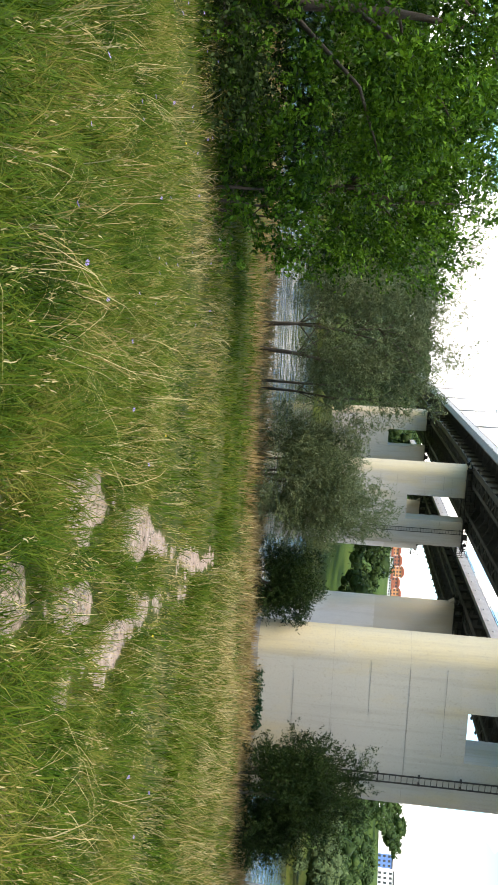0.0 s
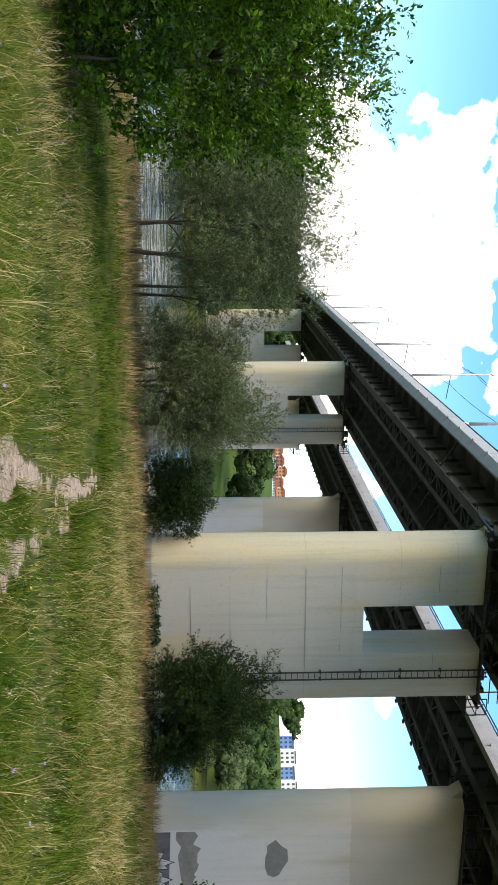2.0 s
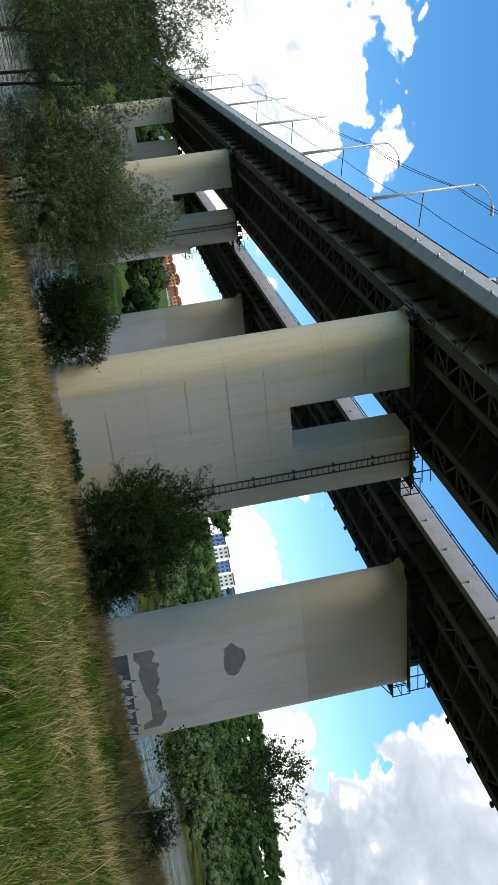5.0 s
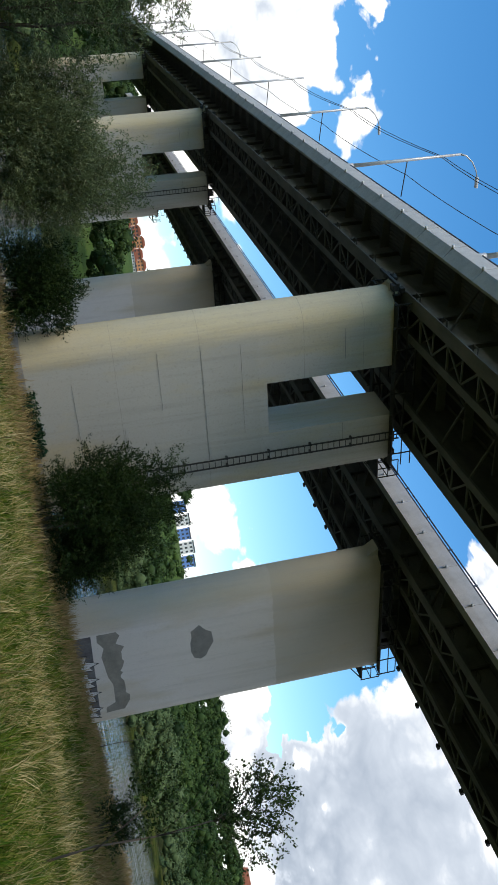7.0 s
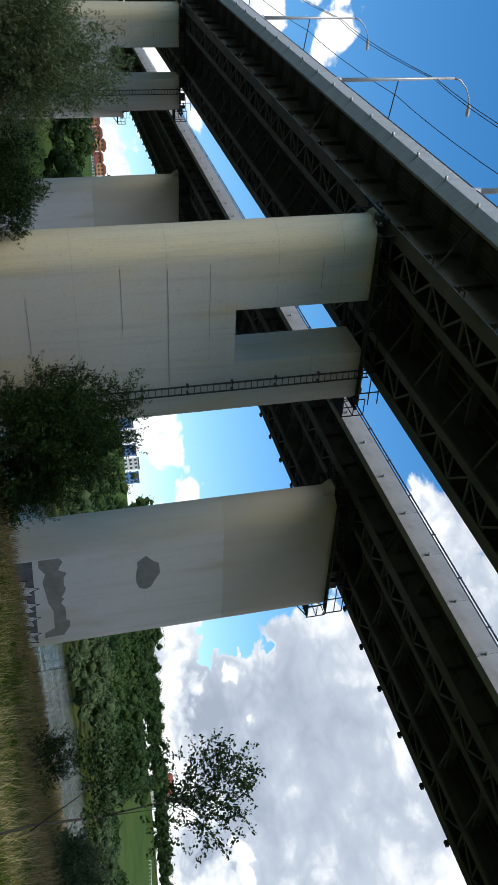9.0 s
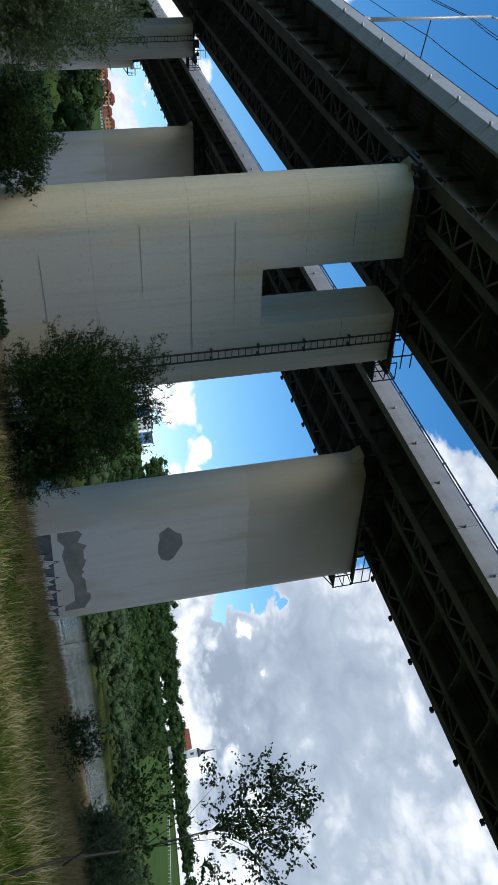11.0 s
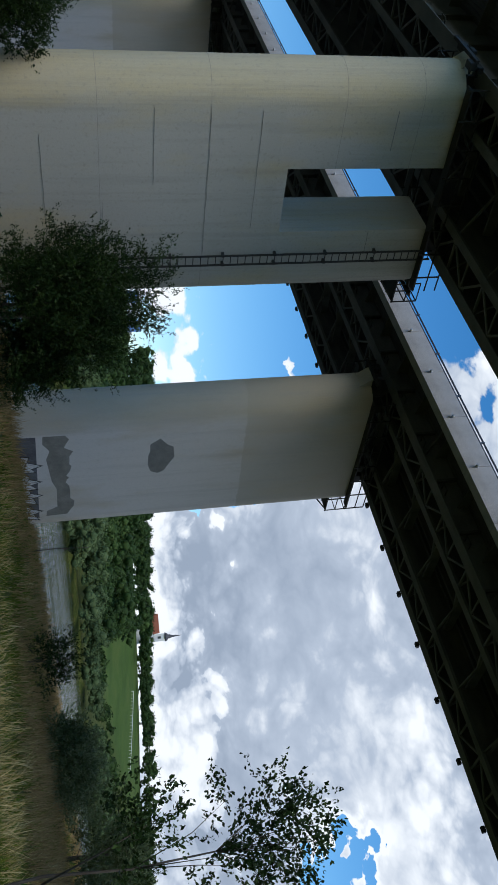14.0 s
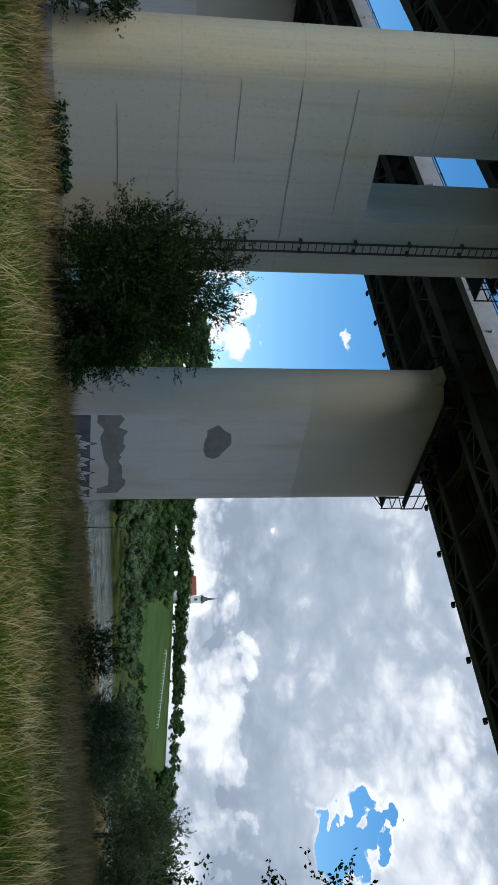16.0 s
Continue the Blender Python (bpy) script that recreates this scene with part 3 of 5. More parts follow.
def head_steel(pier, x0, x1, z):
    """Walkway with rails and hung clutter round the pier head, under the girders."""
    for y in (-1.45, 1.45):
        bm = bmesh.new()
        box(bm, x0 + 0.3, y - 0.22, z - 0.10, x1 - 0.3, y + 0.22, z - 0.04)
        walkway = part("walkway", bm, M_BLACK, pier, "narrow black steel walkway along the pier head")
        ys = y - 0.2 if y < 0 else y + 0.2
        k = x0 + 0.3
        while k < x1 - 0.2:
            part("post", bar(bmesh.new(), (k, ys, z - 0.25), (k, ys, z + 0.95), 0.05), M_BLACK, walkway)
            k += 1.15
        for zz in (0.45, 0.93):
            part("rail", bar(bmesh.new(), (x0 + 0.3, ys, z + zz), (x1 - 0.3, ys, z + zz), 0.045), M_BLACK, walkway)


def seat_clutter(pier, x, side, z, seed):
    """Rusty bolted brackets and pipe stubs at the end of the pier head."""
    rnd_ = random.Random(seed)
    for k in range(5):
        cx, cy, cz = x + side * rnd_.uniform(-0.2, 0.55), rnd_.uniform(-1.0, 0.9), z + rnd_.uniform(0.0, 0.5)
        w_ = rnd_.uniform(0.07, 0.16)
        bm = bmesh.new()
        box(bm, cx - w_, cy - 0.2, cz - w_, cx + w_, cy + 0.2, cz + w_, 0.02)
        bar(bm, (cx, cy, cz), (cx - side * 0.35, cy + 0.1, cz + 0.05), 0.07)
        part("bracket", bm, M_BLACK, pier, "rusty dark bolted bracket")
    bm = bmesh.new()
    bar(bm, (x + side * 0.45, -1.1, z + 0.1), (x + side * 0.45, 1.1, z + 0.1), 0.13)
    part("cross_beam", bm, M_BLACK, pier)


def forked_pier(x, y, base, name_label):
    """Wide concrete wall with round noses that forks into two legs near the top."""
    p = thing("bridge_pier", (x, y, base), name_label, "bridge pier", "piers of the near bridge")
    h = lambda z: z - base  # noqa: E731
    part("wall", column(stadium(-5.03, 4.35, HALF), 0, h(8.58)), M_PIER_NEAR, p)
    part("leg", column(leg_outline(-5.03, -1.48, HALF, True), h(8.58), h(PIER_TOP)), M_PIER_NEAR, p)
    part("leg", column(leg_outline(1.22, 4.35, HALF, False), h(8.58), h(PIER_TOP)), M_PIER_NEAR, p)
    for k, (a, b, z) in enumerate(((-3.8, -0.9, 3.6), (-3.6, 2.2, 5.58), (-0.2, 2.4, 1.75), (-3.7, 1.0, 7.4), (-2.8, 3.3, -0.3), (1.3, 2.2, 12.3))):
        part("joint", joint_line(a, b, h(z), -HALF - 0.012, 50 + k), M_JOINT, p, "dark uneven pour joint")
    for z in (1.68, 5.55):
        part("pour_line", column(stadium(-5.034, 4.354, HALF + 0.004, 30), h(z), h(z) + 0.007), M_JOINT, p, "faint pour line round the pier")
    for z in (10.4, 13.3):
        part("pour_line", column(leg_outline(-5.034, -1.48, HALF + 0.004, True, 30), h(z), h(z) + 0.007), M_JOINT, p, "faint pour line round the leg")
    for z in (12.4,):
        bm = bmesh.new()
        box(bm, -3.75, -HALF - 0.012, h(z), -2.2, -HALF + 0.05, h(z) + 0.02)
        part("joint", bm, M_JOINT, p, "dark uneven pour joint")
    part("nib", corbel(-4.75, -1), M_PIER_NEAR, p, "stained concrete nib").location = (0, 0, h(PIER_TOP + 0.35))
    part("nib", corbel(4.1, 1), M_PIER_NEAR, p, "stained concrete nib").location = (0, 0, h(PIER_TOP + 0.35))
    add_bearings(p, (-4.3, -2.9, 1.9, 3.2), h(PIER_TOP))
    seat_clutter(p, -5.0, -1, h(PIER_TOP), 3)
    seat_clutter(p, 4.2, 1, h(PIER_TOP), 4)
    cage(p, 4.35, 1, h(PIER_TOP - 0.4))
    head_steel(p, -5.0, 4.35, h(PIER_TOP))
    return p


def solid_pier(x, y, base, name_label, shift=0.0):
    """Wide concrete wall with round noses and no opening."""
    p = thing("bridge_pier", (x, y, base), name_label, "bridge pier", "piers of the far bridge")
    h = lambda z: z - base  # noqa: E731
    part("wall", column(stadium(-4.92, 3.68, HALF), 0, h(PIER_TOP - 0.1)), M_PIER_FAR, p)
    part("nib", corbel(-4.75, -1), M_PIER_FAR, p, "yellowed concrete nib").location = (0, 0, h(PIER_TOP - 0.1))
    part("nib", corbel(3.45, 1), M_PIER_FAR, p, "yellowed concrete nib").location = (0, 0, h(PIER_TOP - 0.1))
    add_bearings(p, (-4.2, -3.0, 1.7, 2.6), h(PIER_TOP - 0.1), 1.02)
    seat_clutter(p, -4.9, -1, h(PIER_TOP - 0.1), 5)
    cage(p, 3.68, 1, h(PIER_TOP - 0.9))
    head_steel(p, -4.92, 3.68, h(PIER_TOP - 0.1))
    return p


def ladder(x, y, z0, z1):
    """Tall steel ladder with stand-off brackets, fixed to the pier face."""
    t = thing("access_ladder", (x, y, z0), "tall black steel access ladder bolted to a pier", "ladder")
    hh = z1 - z0
    for s in (-0.21, 0.21):
        part("stringer", bar(bmesh.new(), (s, 0, 0), (s, 0, hh), 0.06), M_BLACK, t)
    bm = bar(bmesh.new(), (-0.21, 0, 0), (0.21, 0, 0), 0.03)
    rung = bpy.data.meshes.new("rung")
    bm.to_mesh(rung)
    bm.free()
    rung.materials.append(M_BLACK)
    k = 0.3
    while k < hh:
        part("rung", rung, None, t, at=(0, 0, k))
        k += 0.3
    k = 0.6
    while k < hh:
        for s in (-0.21, 0.21):
            part("bracket", box(bmesh.new(), s - 0.05, -0.03, k - 0.05, s + 0.05, 0.22, k + 0.05), M_BLACK, t)
        k += 2.1
    return t


NEAR_X, FAR_X = 21.4, 37.02
near_piers, far_piers = [], []
for k in range(-1, 3):
    y = PIER_Y + ROW_STEP * k
    base = {-1: 0.4, 0: -2.75, 1: -5.2, 2: -2.0}[k]
    near_piers.append(forked_pier(NEAR_X, y, base, "pale concrete pier with round noses and a forked top"))
    far_piers.append(solid_pier(FAR_X, y, base, "grey painted solid concrete pier with round noses"))
for k in (0, 1):
    ladder(23.75, PIER_Y + ROW_STEP * k - HALF - 0.2, -2.6 if k == 0 else -2.9, 15.2)

# peeled coat, dark patches and spray painting on the first grey pier
pier = far_piers[1]
FACE = -HALF
rnd = random.Random(11)


def on_face(outline, depth, name, mat, label):
    """A thin raised skin on the pier face; outline in x from the middle of the pier and world z."""
    bm = bmesh.new()
    prism(bm, [(a, z + 2.75) for a, z in outline], FACE - depth, FACE + 0.03)
    return part(name, bm, mat, pier, label)


on_face([(-2.95, 4.2), (-2.5, 4.55), (-2.3, 4.85), (-1.55, 4.92), (-1.0, 4.6), (-0.6, 4.42), (-0.42, 4.1), (-0.6, 3.75), (-1.1, 3.6), (-1.75, 3.62), (-2.1, 3.72), (-2.55, 3.7)], 0.006, "patch", M_PATCH, "dark grey patch where the coat fell off")
ragged = [(-3.6, -1.3), (-3.6, -0.5)]
xx = -3.6
while xx < 2.1:
    ragged.append((xx, -0.28 + rnd.uniform(-0.16, 0.2) + (0.25 if -2.6 < xx < -1.7 else 0)))
    xx += rnd.uniform(0.14, 0.4)
ragged += [(2.25, -0.5), (2.3, -1.55), (1.9, -1.5), (1.6, -0.95), (0.2, -0.9), (-0.4, -1.1), (-2.0, -1.25), (-2.6, -1.05), (-3.1, -1.35)]
on_face(ragged, 0.004, "peeled_coat", M_PEEL, "ragged brownish strip of peeled coat")
on_face([(-3.6, -1.62), (2.4, -1.9), (2.4, -2.7), (-3.6, -2.7)], 0.004, "painted_band", M_SOCKET, "dark sprayed band along the pier foot")
for k, cx in enumerate((-1.65, -0.4, 0.65, 1.95)):
    rnd = random.Random(60 + k)
    rim = [(-0.62, 0.0), (-0.55, 0.34), (-0.22, 0.26), (-0.02, 0.88), (0.2, 0.36), (0.55, 0.62), (0.5, 0.0), (0.1, -0.12)]
    rim = [(a + rnd.uniform(-0.08, 0.08), z + rnd.uniform(-0.07, 0.07)) for a, z in rim]
    hub = (rnd.uniform(-0.1, 0.1), 0.16)
    outline = [(cx + 1.1 * a, -2.42 - 0.05 * k + 1.1 * z) for a, z in rim]
    shape = on_face(outline, 0.009, "sprayed_shape", M_BLACK, "sprayed angular figure with white facets and dark creases")
    for a, c in zip(rim, rim[1:] + rim[:1]):
        tri = (a, c, hub)
        mx, mz = sum(p[0] for p in tri) / 3, sum(p[1] for p in tri) / 3
        tri = [(cx + mx + 0.88 * (p[0] - mx), 0.33 - 0.05 * k + mz + 0.88 * (p[1] - mz)) for p in tri]
        part("facet", prism(bmesh.new(), tri, FACE - 0.013, FACE + 0.02), M_WHITE, shape)
# dark footing band of the first pale pier
bm = column(stadium(-5.06, 4.38, HALF + 0.03), 0, 0.55)
part("footing", bm, M_ROCK, near_piers[1], "dark grey stone footing")

# ---------------------------------------------------------------- the two road bridges
Y0, Y1, STEP = -22.0, 195.0, 17.5 / 6


def road_bridge(x, foot, deck, label, low, chamfer, spouts=False):
    """Steel girder bridge along y. x: the left edge of its left girder; foot: its underside; deck: soffit above that; low: how far the facing hangs below the soffit."""
    b = thing("road_bridge", (x, 0, foot), label, "bridge")
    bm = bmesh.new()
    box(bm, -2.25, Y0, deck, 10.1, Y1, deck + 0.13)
    part("deck_slab", bm, M_SOFFIT, b, "concrete deck slab coloured dark as if shaded")
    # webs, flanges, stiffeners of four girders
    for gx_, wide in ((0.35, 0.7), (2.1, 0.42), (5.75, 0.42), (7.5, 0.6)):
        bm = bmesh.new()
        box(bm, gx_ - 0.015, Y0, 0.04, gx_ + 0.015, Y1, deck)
        # outer web takes the lit copy of the steel, inner webs the dark one
        girder = part("girder", bm, M_STEEL_LIT if gx_ < 1 else M_STEEL, b, "dark weathered plate girder")
        bm = bmesh.new()
        box(bm, gx_ - wide / 2, Y0, 0, gx_ + wide / 2, Y1, 0.05)
        part("flange", bm, M_STEEL_LIT, girder)
        bm = bmesh.new()
        for sy in (-1, 1):
            box(bm, gx_ + sy * 0.075 - 0.06, Y0, 0.052, gx_ + sy * 0.075 + 0.06, Y1, 0.17)
        part("flange_angle", bm, M_STEEL_LIT, girder)
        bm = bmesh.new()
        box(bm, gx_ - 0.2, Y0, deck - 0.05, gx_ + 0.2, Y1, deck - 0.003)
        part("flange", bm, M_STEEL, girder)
    bm = bmesh.new()
    box(bm, 0.16, -0.012, 0.175, 0.334, 0.012, deck - 0.06)
    box(bm, 0.12, -0.06, 0.175, 0.16, 0.06, deck - 0.06)
    stiff = bpy.data.meshes.new("stiffener")
    bm.to_mesh(stiff)
    bm.free()
    stiff.materials.append(M_STEEL)
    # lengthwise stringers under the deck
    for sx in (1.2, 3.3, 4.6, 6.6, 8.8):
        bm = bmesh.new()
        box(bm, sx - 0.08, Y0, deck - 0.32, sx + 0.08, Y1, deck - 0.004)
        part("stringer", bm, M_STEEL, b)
    # cantilever rib: one tapered plate with a foot flange
    bm = bmesh.new()
    prism(bm, [(-1.85, deck - 0.16), (0.33, deck - 0.5), (0.33, deck - 0.01), (-1.85, deck - 0.01)], -0.012, 0.012)
    bar(bm, (-1.85, 0, deck - 0.16), (0.33, 0, deck - 0.5), 0.03, 0.15)
    rib = bpy.data.meshes.new("rib")
    bm.to_mesh(rib)
    bm.free()
    rib.materials.append(M_STEEL_LIT)
    # ledge plates on the web, in pairs, and the ribbed sheet under the footway
    bm = bmesh.new()
    box(bm, -0.05, -0.02, 0.30, 0.333, 0.02, 0.34)
    box(bm, -0.05, 0.40, 0.30, 0.333, 0.44, 0.34)
    bar(bm, (0.0, 0, 0.34), (0.0, 0.42, 0.34), 0.035)
    ledge = bpy.data.meshes.new("ledge")
    bm.to_mesh(ledge)
    bm.free()
    ledge.materials.append(M_STEEL)
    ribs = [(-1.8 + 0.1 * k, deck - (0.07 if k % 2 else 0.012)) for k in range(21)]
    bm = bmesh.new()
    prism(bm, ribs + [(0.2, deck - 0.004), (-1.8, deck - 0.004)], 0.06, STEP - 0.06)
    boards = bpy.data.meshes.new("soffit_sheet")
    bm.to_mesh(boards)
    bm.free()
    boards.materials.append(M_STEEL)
    bm = bmesh.new()
    prism(bm, [(7.52, deck - 0.85), (10.0, deck - 0.22), (10.0, deck - 0.01), (7.52, deck - 0.01)], -0.012, 0.012)
    rib_far = bpy.data.meshes.new("rib")
    bm.to_mesh(rib_far)
    bm.free()
    rib_far.materials.append(M_STEEL)
    # cross frame: V between the girder pairs, and a cross beam
    bm = bmesh.new()
    for a, c in ((0.4, 2.05), (5.8, 7.45)):
        bar(bm, (a, 0, 0.09), (c, 0, 0.12), 0.09)
        bar(bm, (a, 0, 0.1), ((a + c) / 2, 0, deck - 0.4), 0.08)
        bar(bm, (c, 0, 0.1), ((a + c) / 2, 0, deck - 0.4), 0.08)
    box(bm, 2.12, -0.06, deck - 0.75, 5.73, 0.06, deck - 0.33)
    bar(bm, (2.12, 0, 0.12), (3.9, 0, deck - 0.75), 0.09)
    bar(bm, (5.73, 0, 0.12), (3.9, 0, deck - 0.75), 0.09)
    frame_me = bpy.data.meshes.new("cross_frame")
    bm.to_mesh(frame_me)
    bm.free()
    frame_me.materials.append(M_STEEL_LIT)
    # bottom lattice: flat V bars between the paired girders
    lattices = []
    for a, c in ((0.7, 1.9), (5.95, 7.2)):
        bm = bmesh.new()
        bar(bm, (a, 0, 0.08), (c, STEP / 2, 0.08), 0.10, 0.06)
        bar(bm, (c, STEP / 2, 0.08), (a, STEP, 0.08), 0.10, 0.06)
        box(bm, c - 0.16, STEP / 2 - 0.22, 0.115, c + 0.02, STEP / 2 + 0.22, 0.13)
        bar(bm, (c, STEP / 2, 0.08), (a, STEP / 2, 0.08), 0.08, 0.06)
        lattice = bpy.data.meshes.new("lattice")
        bm.to_mesh(lattice)
        bm.free()
        lattice.materials.append(M_STEEL_LIT)
        lattices.append(lattice)
    # facing panel with a kerb lip and a drain nub
    bm = bmesh.new()
    prism(bm, [(-2.40, deck + 0.13), (-2.40, deck - low * 0.55), (-2.40 + chamfer, deck - low), (-1.85, deck - low), (-1.85, deck - low + 0.08), (-2.256, deck - low * 0.4), (-2.256, deck + 0.13)], 0.012, STEP - 0.012)
    panel = bpy.data.meshes.new("facing_panel")
    bm.to_mesh(panel)
    bm.free()
    panel.materials.append(M_FASCIA)
    bm = bmesh.new()
    tube(bm, [(-2.56, 0, deck - low * 0.55), (-2.3, 0, deck - low * 0.55)], 0.065, 8)
    nub = bpy.data.meshes.new("drain_nub")
    bm.to_mesh(nub)
    bm.free()
    nub.materials.append(M_GALV)
    bm = bmesh.new()
    bar(bm, (0, 0, -0.2), (0, 0, 0.3), 0.07)
    post = bpy.data.meshes.new("rail_post")
    bm.to_mesh(post)
    bm.free()
    post.materials.append(M_RAIL)
    bm = bmesh.new()
    box(bm, 7.79, -0.03, 0.055, 8.22, 0.03, 0.10)
    box(bm, 8.16, -0.13, 0.0, 8.36, 0.13, 0.15)
    spout = bpy.data.meshes.new("spout")
    bm.to_mesh(spout)
    bm.free()
    spout.materials.append(M_BLACK)
    y = Y0
    k = 0
    while y < Y1 - STEP:
        part("facing_panel", panel, None, b, at=(0, y, 0))
        part("drain_nub", nub, None, b, at=(0, y, 0))
        part("rib", rib, None, b, at=(0, y, 0))
        part("rib", rib_far, None, b, at=(0, y, 0))
        part("cross_frame", frame_me, None, b, at=(0, y, 0))
        for lattice in lattices:
            part("lattice", lattice, None, b, at=(0, y, 0))
        part("stiffener", stiff, None, b, at=(0, y + STEP / 2, 0))
        part("ledge", ledge, None, b, at=(0, y + STEP * 0.25, 0))
        if -2 < y < 120:
            part("soffit_sheet", boards, None, b, at=(0, y, 0))
        part("rail_post", post, None, b, at=(-2.2, y + STEP * 0.5, deck + 0.2))
        part("rail_post", post, None, b, at=(10.0, y + STEP * 0.5, deck + 0.2))
        if spouts:
            part("spout", spout, None, b, at=(0, y + 0.7, 0))
        if k % 6 == 2:
            bm = bar(bmesh.new(), (0.3, y + 0.3, 0.25), (-1.7, y + 0.3, deck - 0.3), 0.09)
            part("diagonal_strut", bm, M_STEEL, b)
        y += STEP
        k += 1
    for rx in (-2.2, 10.0):
        for zz in (0.28, 0.44):
            part("handrail", tube(bmesh.new(), [(rx, Y0, deck + zz), (rx, Y1, deck + zz)], 0.045, 8), M_RAIL, b, "dark blue-grey tube handrail")
    bm = bmesh.new()
    box(bm, -2.25, Y0, deck + 0.134, 10.1, Y1, deck + 0.19)
    part("road_surface", bm, M_JOINT, b)
    return b


road_bridge(16.4, 15.45, 1.92, "dark steel road bridge on forked concrete piers", 1.0, 0.42)
road_bridge(31.9, 15.75, 1.2, "dark steel road bridge with pale facing panels", 0.93, 0.02, True)

# street lamps and overhead wires along the near bridge
LAMP_X, LAMP_Z = 14.28, 17.5


def street_lamp(y, arm):
    t = thing("street_lamp", (LAMP_X, y, LAMP_Z), "tall pale metal lamp mast on the bridge edge" if arm else "tall pale metal wire mast on the bridge edge", "street lamp", "masts along the bridge")
    part("pole", tube(bmesh.new(), [(0, 0, -0.05), (0, 0, 3.5), (0, 0, 7.5)], [0.13, 0.10, 0.075], 10), M_GALV, t)
    part("collar", tube(bmesh.new(), [(0, 0, -0.05), (0, 0, 0.5)], 0.17, 10), M_GALV, t)
    part("cable_drop", tube(bmesh.new(), [(0.1, 0, 4.0), (2.2, 0, 3.7)], 0.035, 6), M_BLACK, t)
    if arm:
        part("arm", tube(bmesh.new(), [(0, 0, 7.5), (0.12, 0, 7.9), (0.55, 0, 8.35), (1.1, 0, 8.65), (1.65, 0, 8.8)], [0.07, 0.055, 0.045, 0.04, 0.04], 8), M_GALV, t)
        bm = bmesh.new()
        box(bm, 1.5, -0.14, 8.68, 2.2, 0.14, 8.84, 0.04)
        part("lamp_head", bm, M_WHITE, t, "pale flat lamp head")
    return t


lamp_rows = [(-14.0 + 17.5 * k) + 0.0 for k in range(0, 11)]
for k, y in enumerate(lamp_rows):
    street_lamp(y, k in (1, 2, 3, 4, 5, 8, 9))
w = thing("overhead_wire", (LAMP_X, 0, 0), "thin black overhead wires between the masts", "cable")
for dx, z, sag in ((0.05, 23.9, 0.5), (0.05, 23.75, 0.65), (0.9, 21.5, 0.35)):
    for ya, yb in zip(lamp_rows, lamp_rows[1:]):
        pts = [(dx, ya + (yb - ya) * q / 6, z - sag * 4 * (q / 6) * (1 - q / 6)) for q in range(7)]
        part("wire", tube(bmesh.new(), pts, 0.022, 5), M_BLACK, w)


# ---------------------------------------------------------------- plants
rng = np.random.default_rng(7)


def blades(xy, length, width, lean, z=None, turn=None, seg=3):
    """Arched grass blades as arrays: quads that narrow to a tip."""
    n = len(xy)
    z0 = (land(xy[:, 0], xy[:, 1]) if z is None else z) - 0.02
    a = rng.uniform(0, 2 * np.pi, n) if turn is None else turn
    b = a + np.pi / 2 + rng.normal(0, 0.5, n)
    base = np.stack([xy[:, 0], xy[:, 1], z0], -1)
    side = np.stack([np.cos(b), np.sin(b), np.zeros(n)], -1) * (width / 2)[:, None]
    verts = np.zeros((n, 2 * seg + 1, 3))
    for k in range(seg + 1):
        q = k / seg
        out = length * lean * (0.25 * q + 0.6 * q * q)
        up = length * (q - (0.12 + 0.42 * lean.clip(0, 1.1)) * q * q)
        c = base + np.stack([np.cos(a) * out, np.sin(a) * out, up], -1)
        if k == seg:
            verts[:, 2 * seg] = c
        else:
            verts[:, 2 * k], verts[:, 2 * k + 1] = c - side * (1 - 0.55 * q), c + side * (1 - 0.55 * q)
    m = 2 * seg + 1
    face = []
    for k in range(seg - 1):
        face += [2 * k, 2 * k + 1, 2 * k + 3, 2 * k + 2]
    face += [2 * seg - 2, 2 * seg - 1, 2 * seg]
    f = m * np.arange(n)[:, None] + np.array([face])
    return verts.reshape(-1, 3), f.ravel(), np.tile([4] * (seg - 1) + [3], n)


def tufts(xy, per, spread):
    """Blades gathered in tufts: places, a shared lean direction with some play, and a shared length."""
    n = len(xy)
    a = np.repeat(rng.uniform(0, 2 * np.pi, n), per) + rng.normal(0, 0.75, n * per)
    size = np.repeat(rng.uniform(0.5, 1.35, n), per)
    return np.repeat(xy, per, 0) + rng.normal(0, spread, (n * per, 2)), a, size


def scatter(n, x0, x1, y0, y1):
    return np.stack([rng.uniform(x0, x1, n), rng.uniform(y0, y1, n)], -1)


def clumpy(xy, keep=0.55, s=1.0):
    v = 0.5 + 0.45 * patchy(xy[:, 0], xy[:, 1], 0.55 * s) + 0.3 * patchy(xy[:, 0], xy[:, 1], 1.6 * s)
    return xy[rng.uniform(0, 1, len(xy)) < np.clip(keep + (v - 0.5) * 0.8, 0.08, 1)]


def grass(name, xy, lo, hi, w, mat, label, lean=(0.2, 0.9), cat="grass", per=1, spread=0.05, seg=3):
    xy, turn, size = tufts(xy, per, spread)
    keep = bare(xy[:, 0], xy[:, 1]) < rng.uniform(0.15, 0.5, len(xy))
    xy, turn, size = xy[keep], turn[keep], size[keep]
    n = len(xy)
    hgt = size * rng.uniform(lo, hi, n) * (0.85 + 0.3 * patchy(xy[:, 0], xy[:, 1], 0.4) + 0.15 * patchy(xy[:, 0], xy[:, 1], 1.3))
    v, f, t = blades(xy, hgt, rng.uniform(0.6, 1.3, n) * w, rng.uniform(*lean, n), turn=turn, seg=seg)
    tagged(new(name, array_mesh(name, v, f, t, mat)), label, cat, kind="stuff")


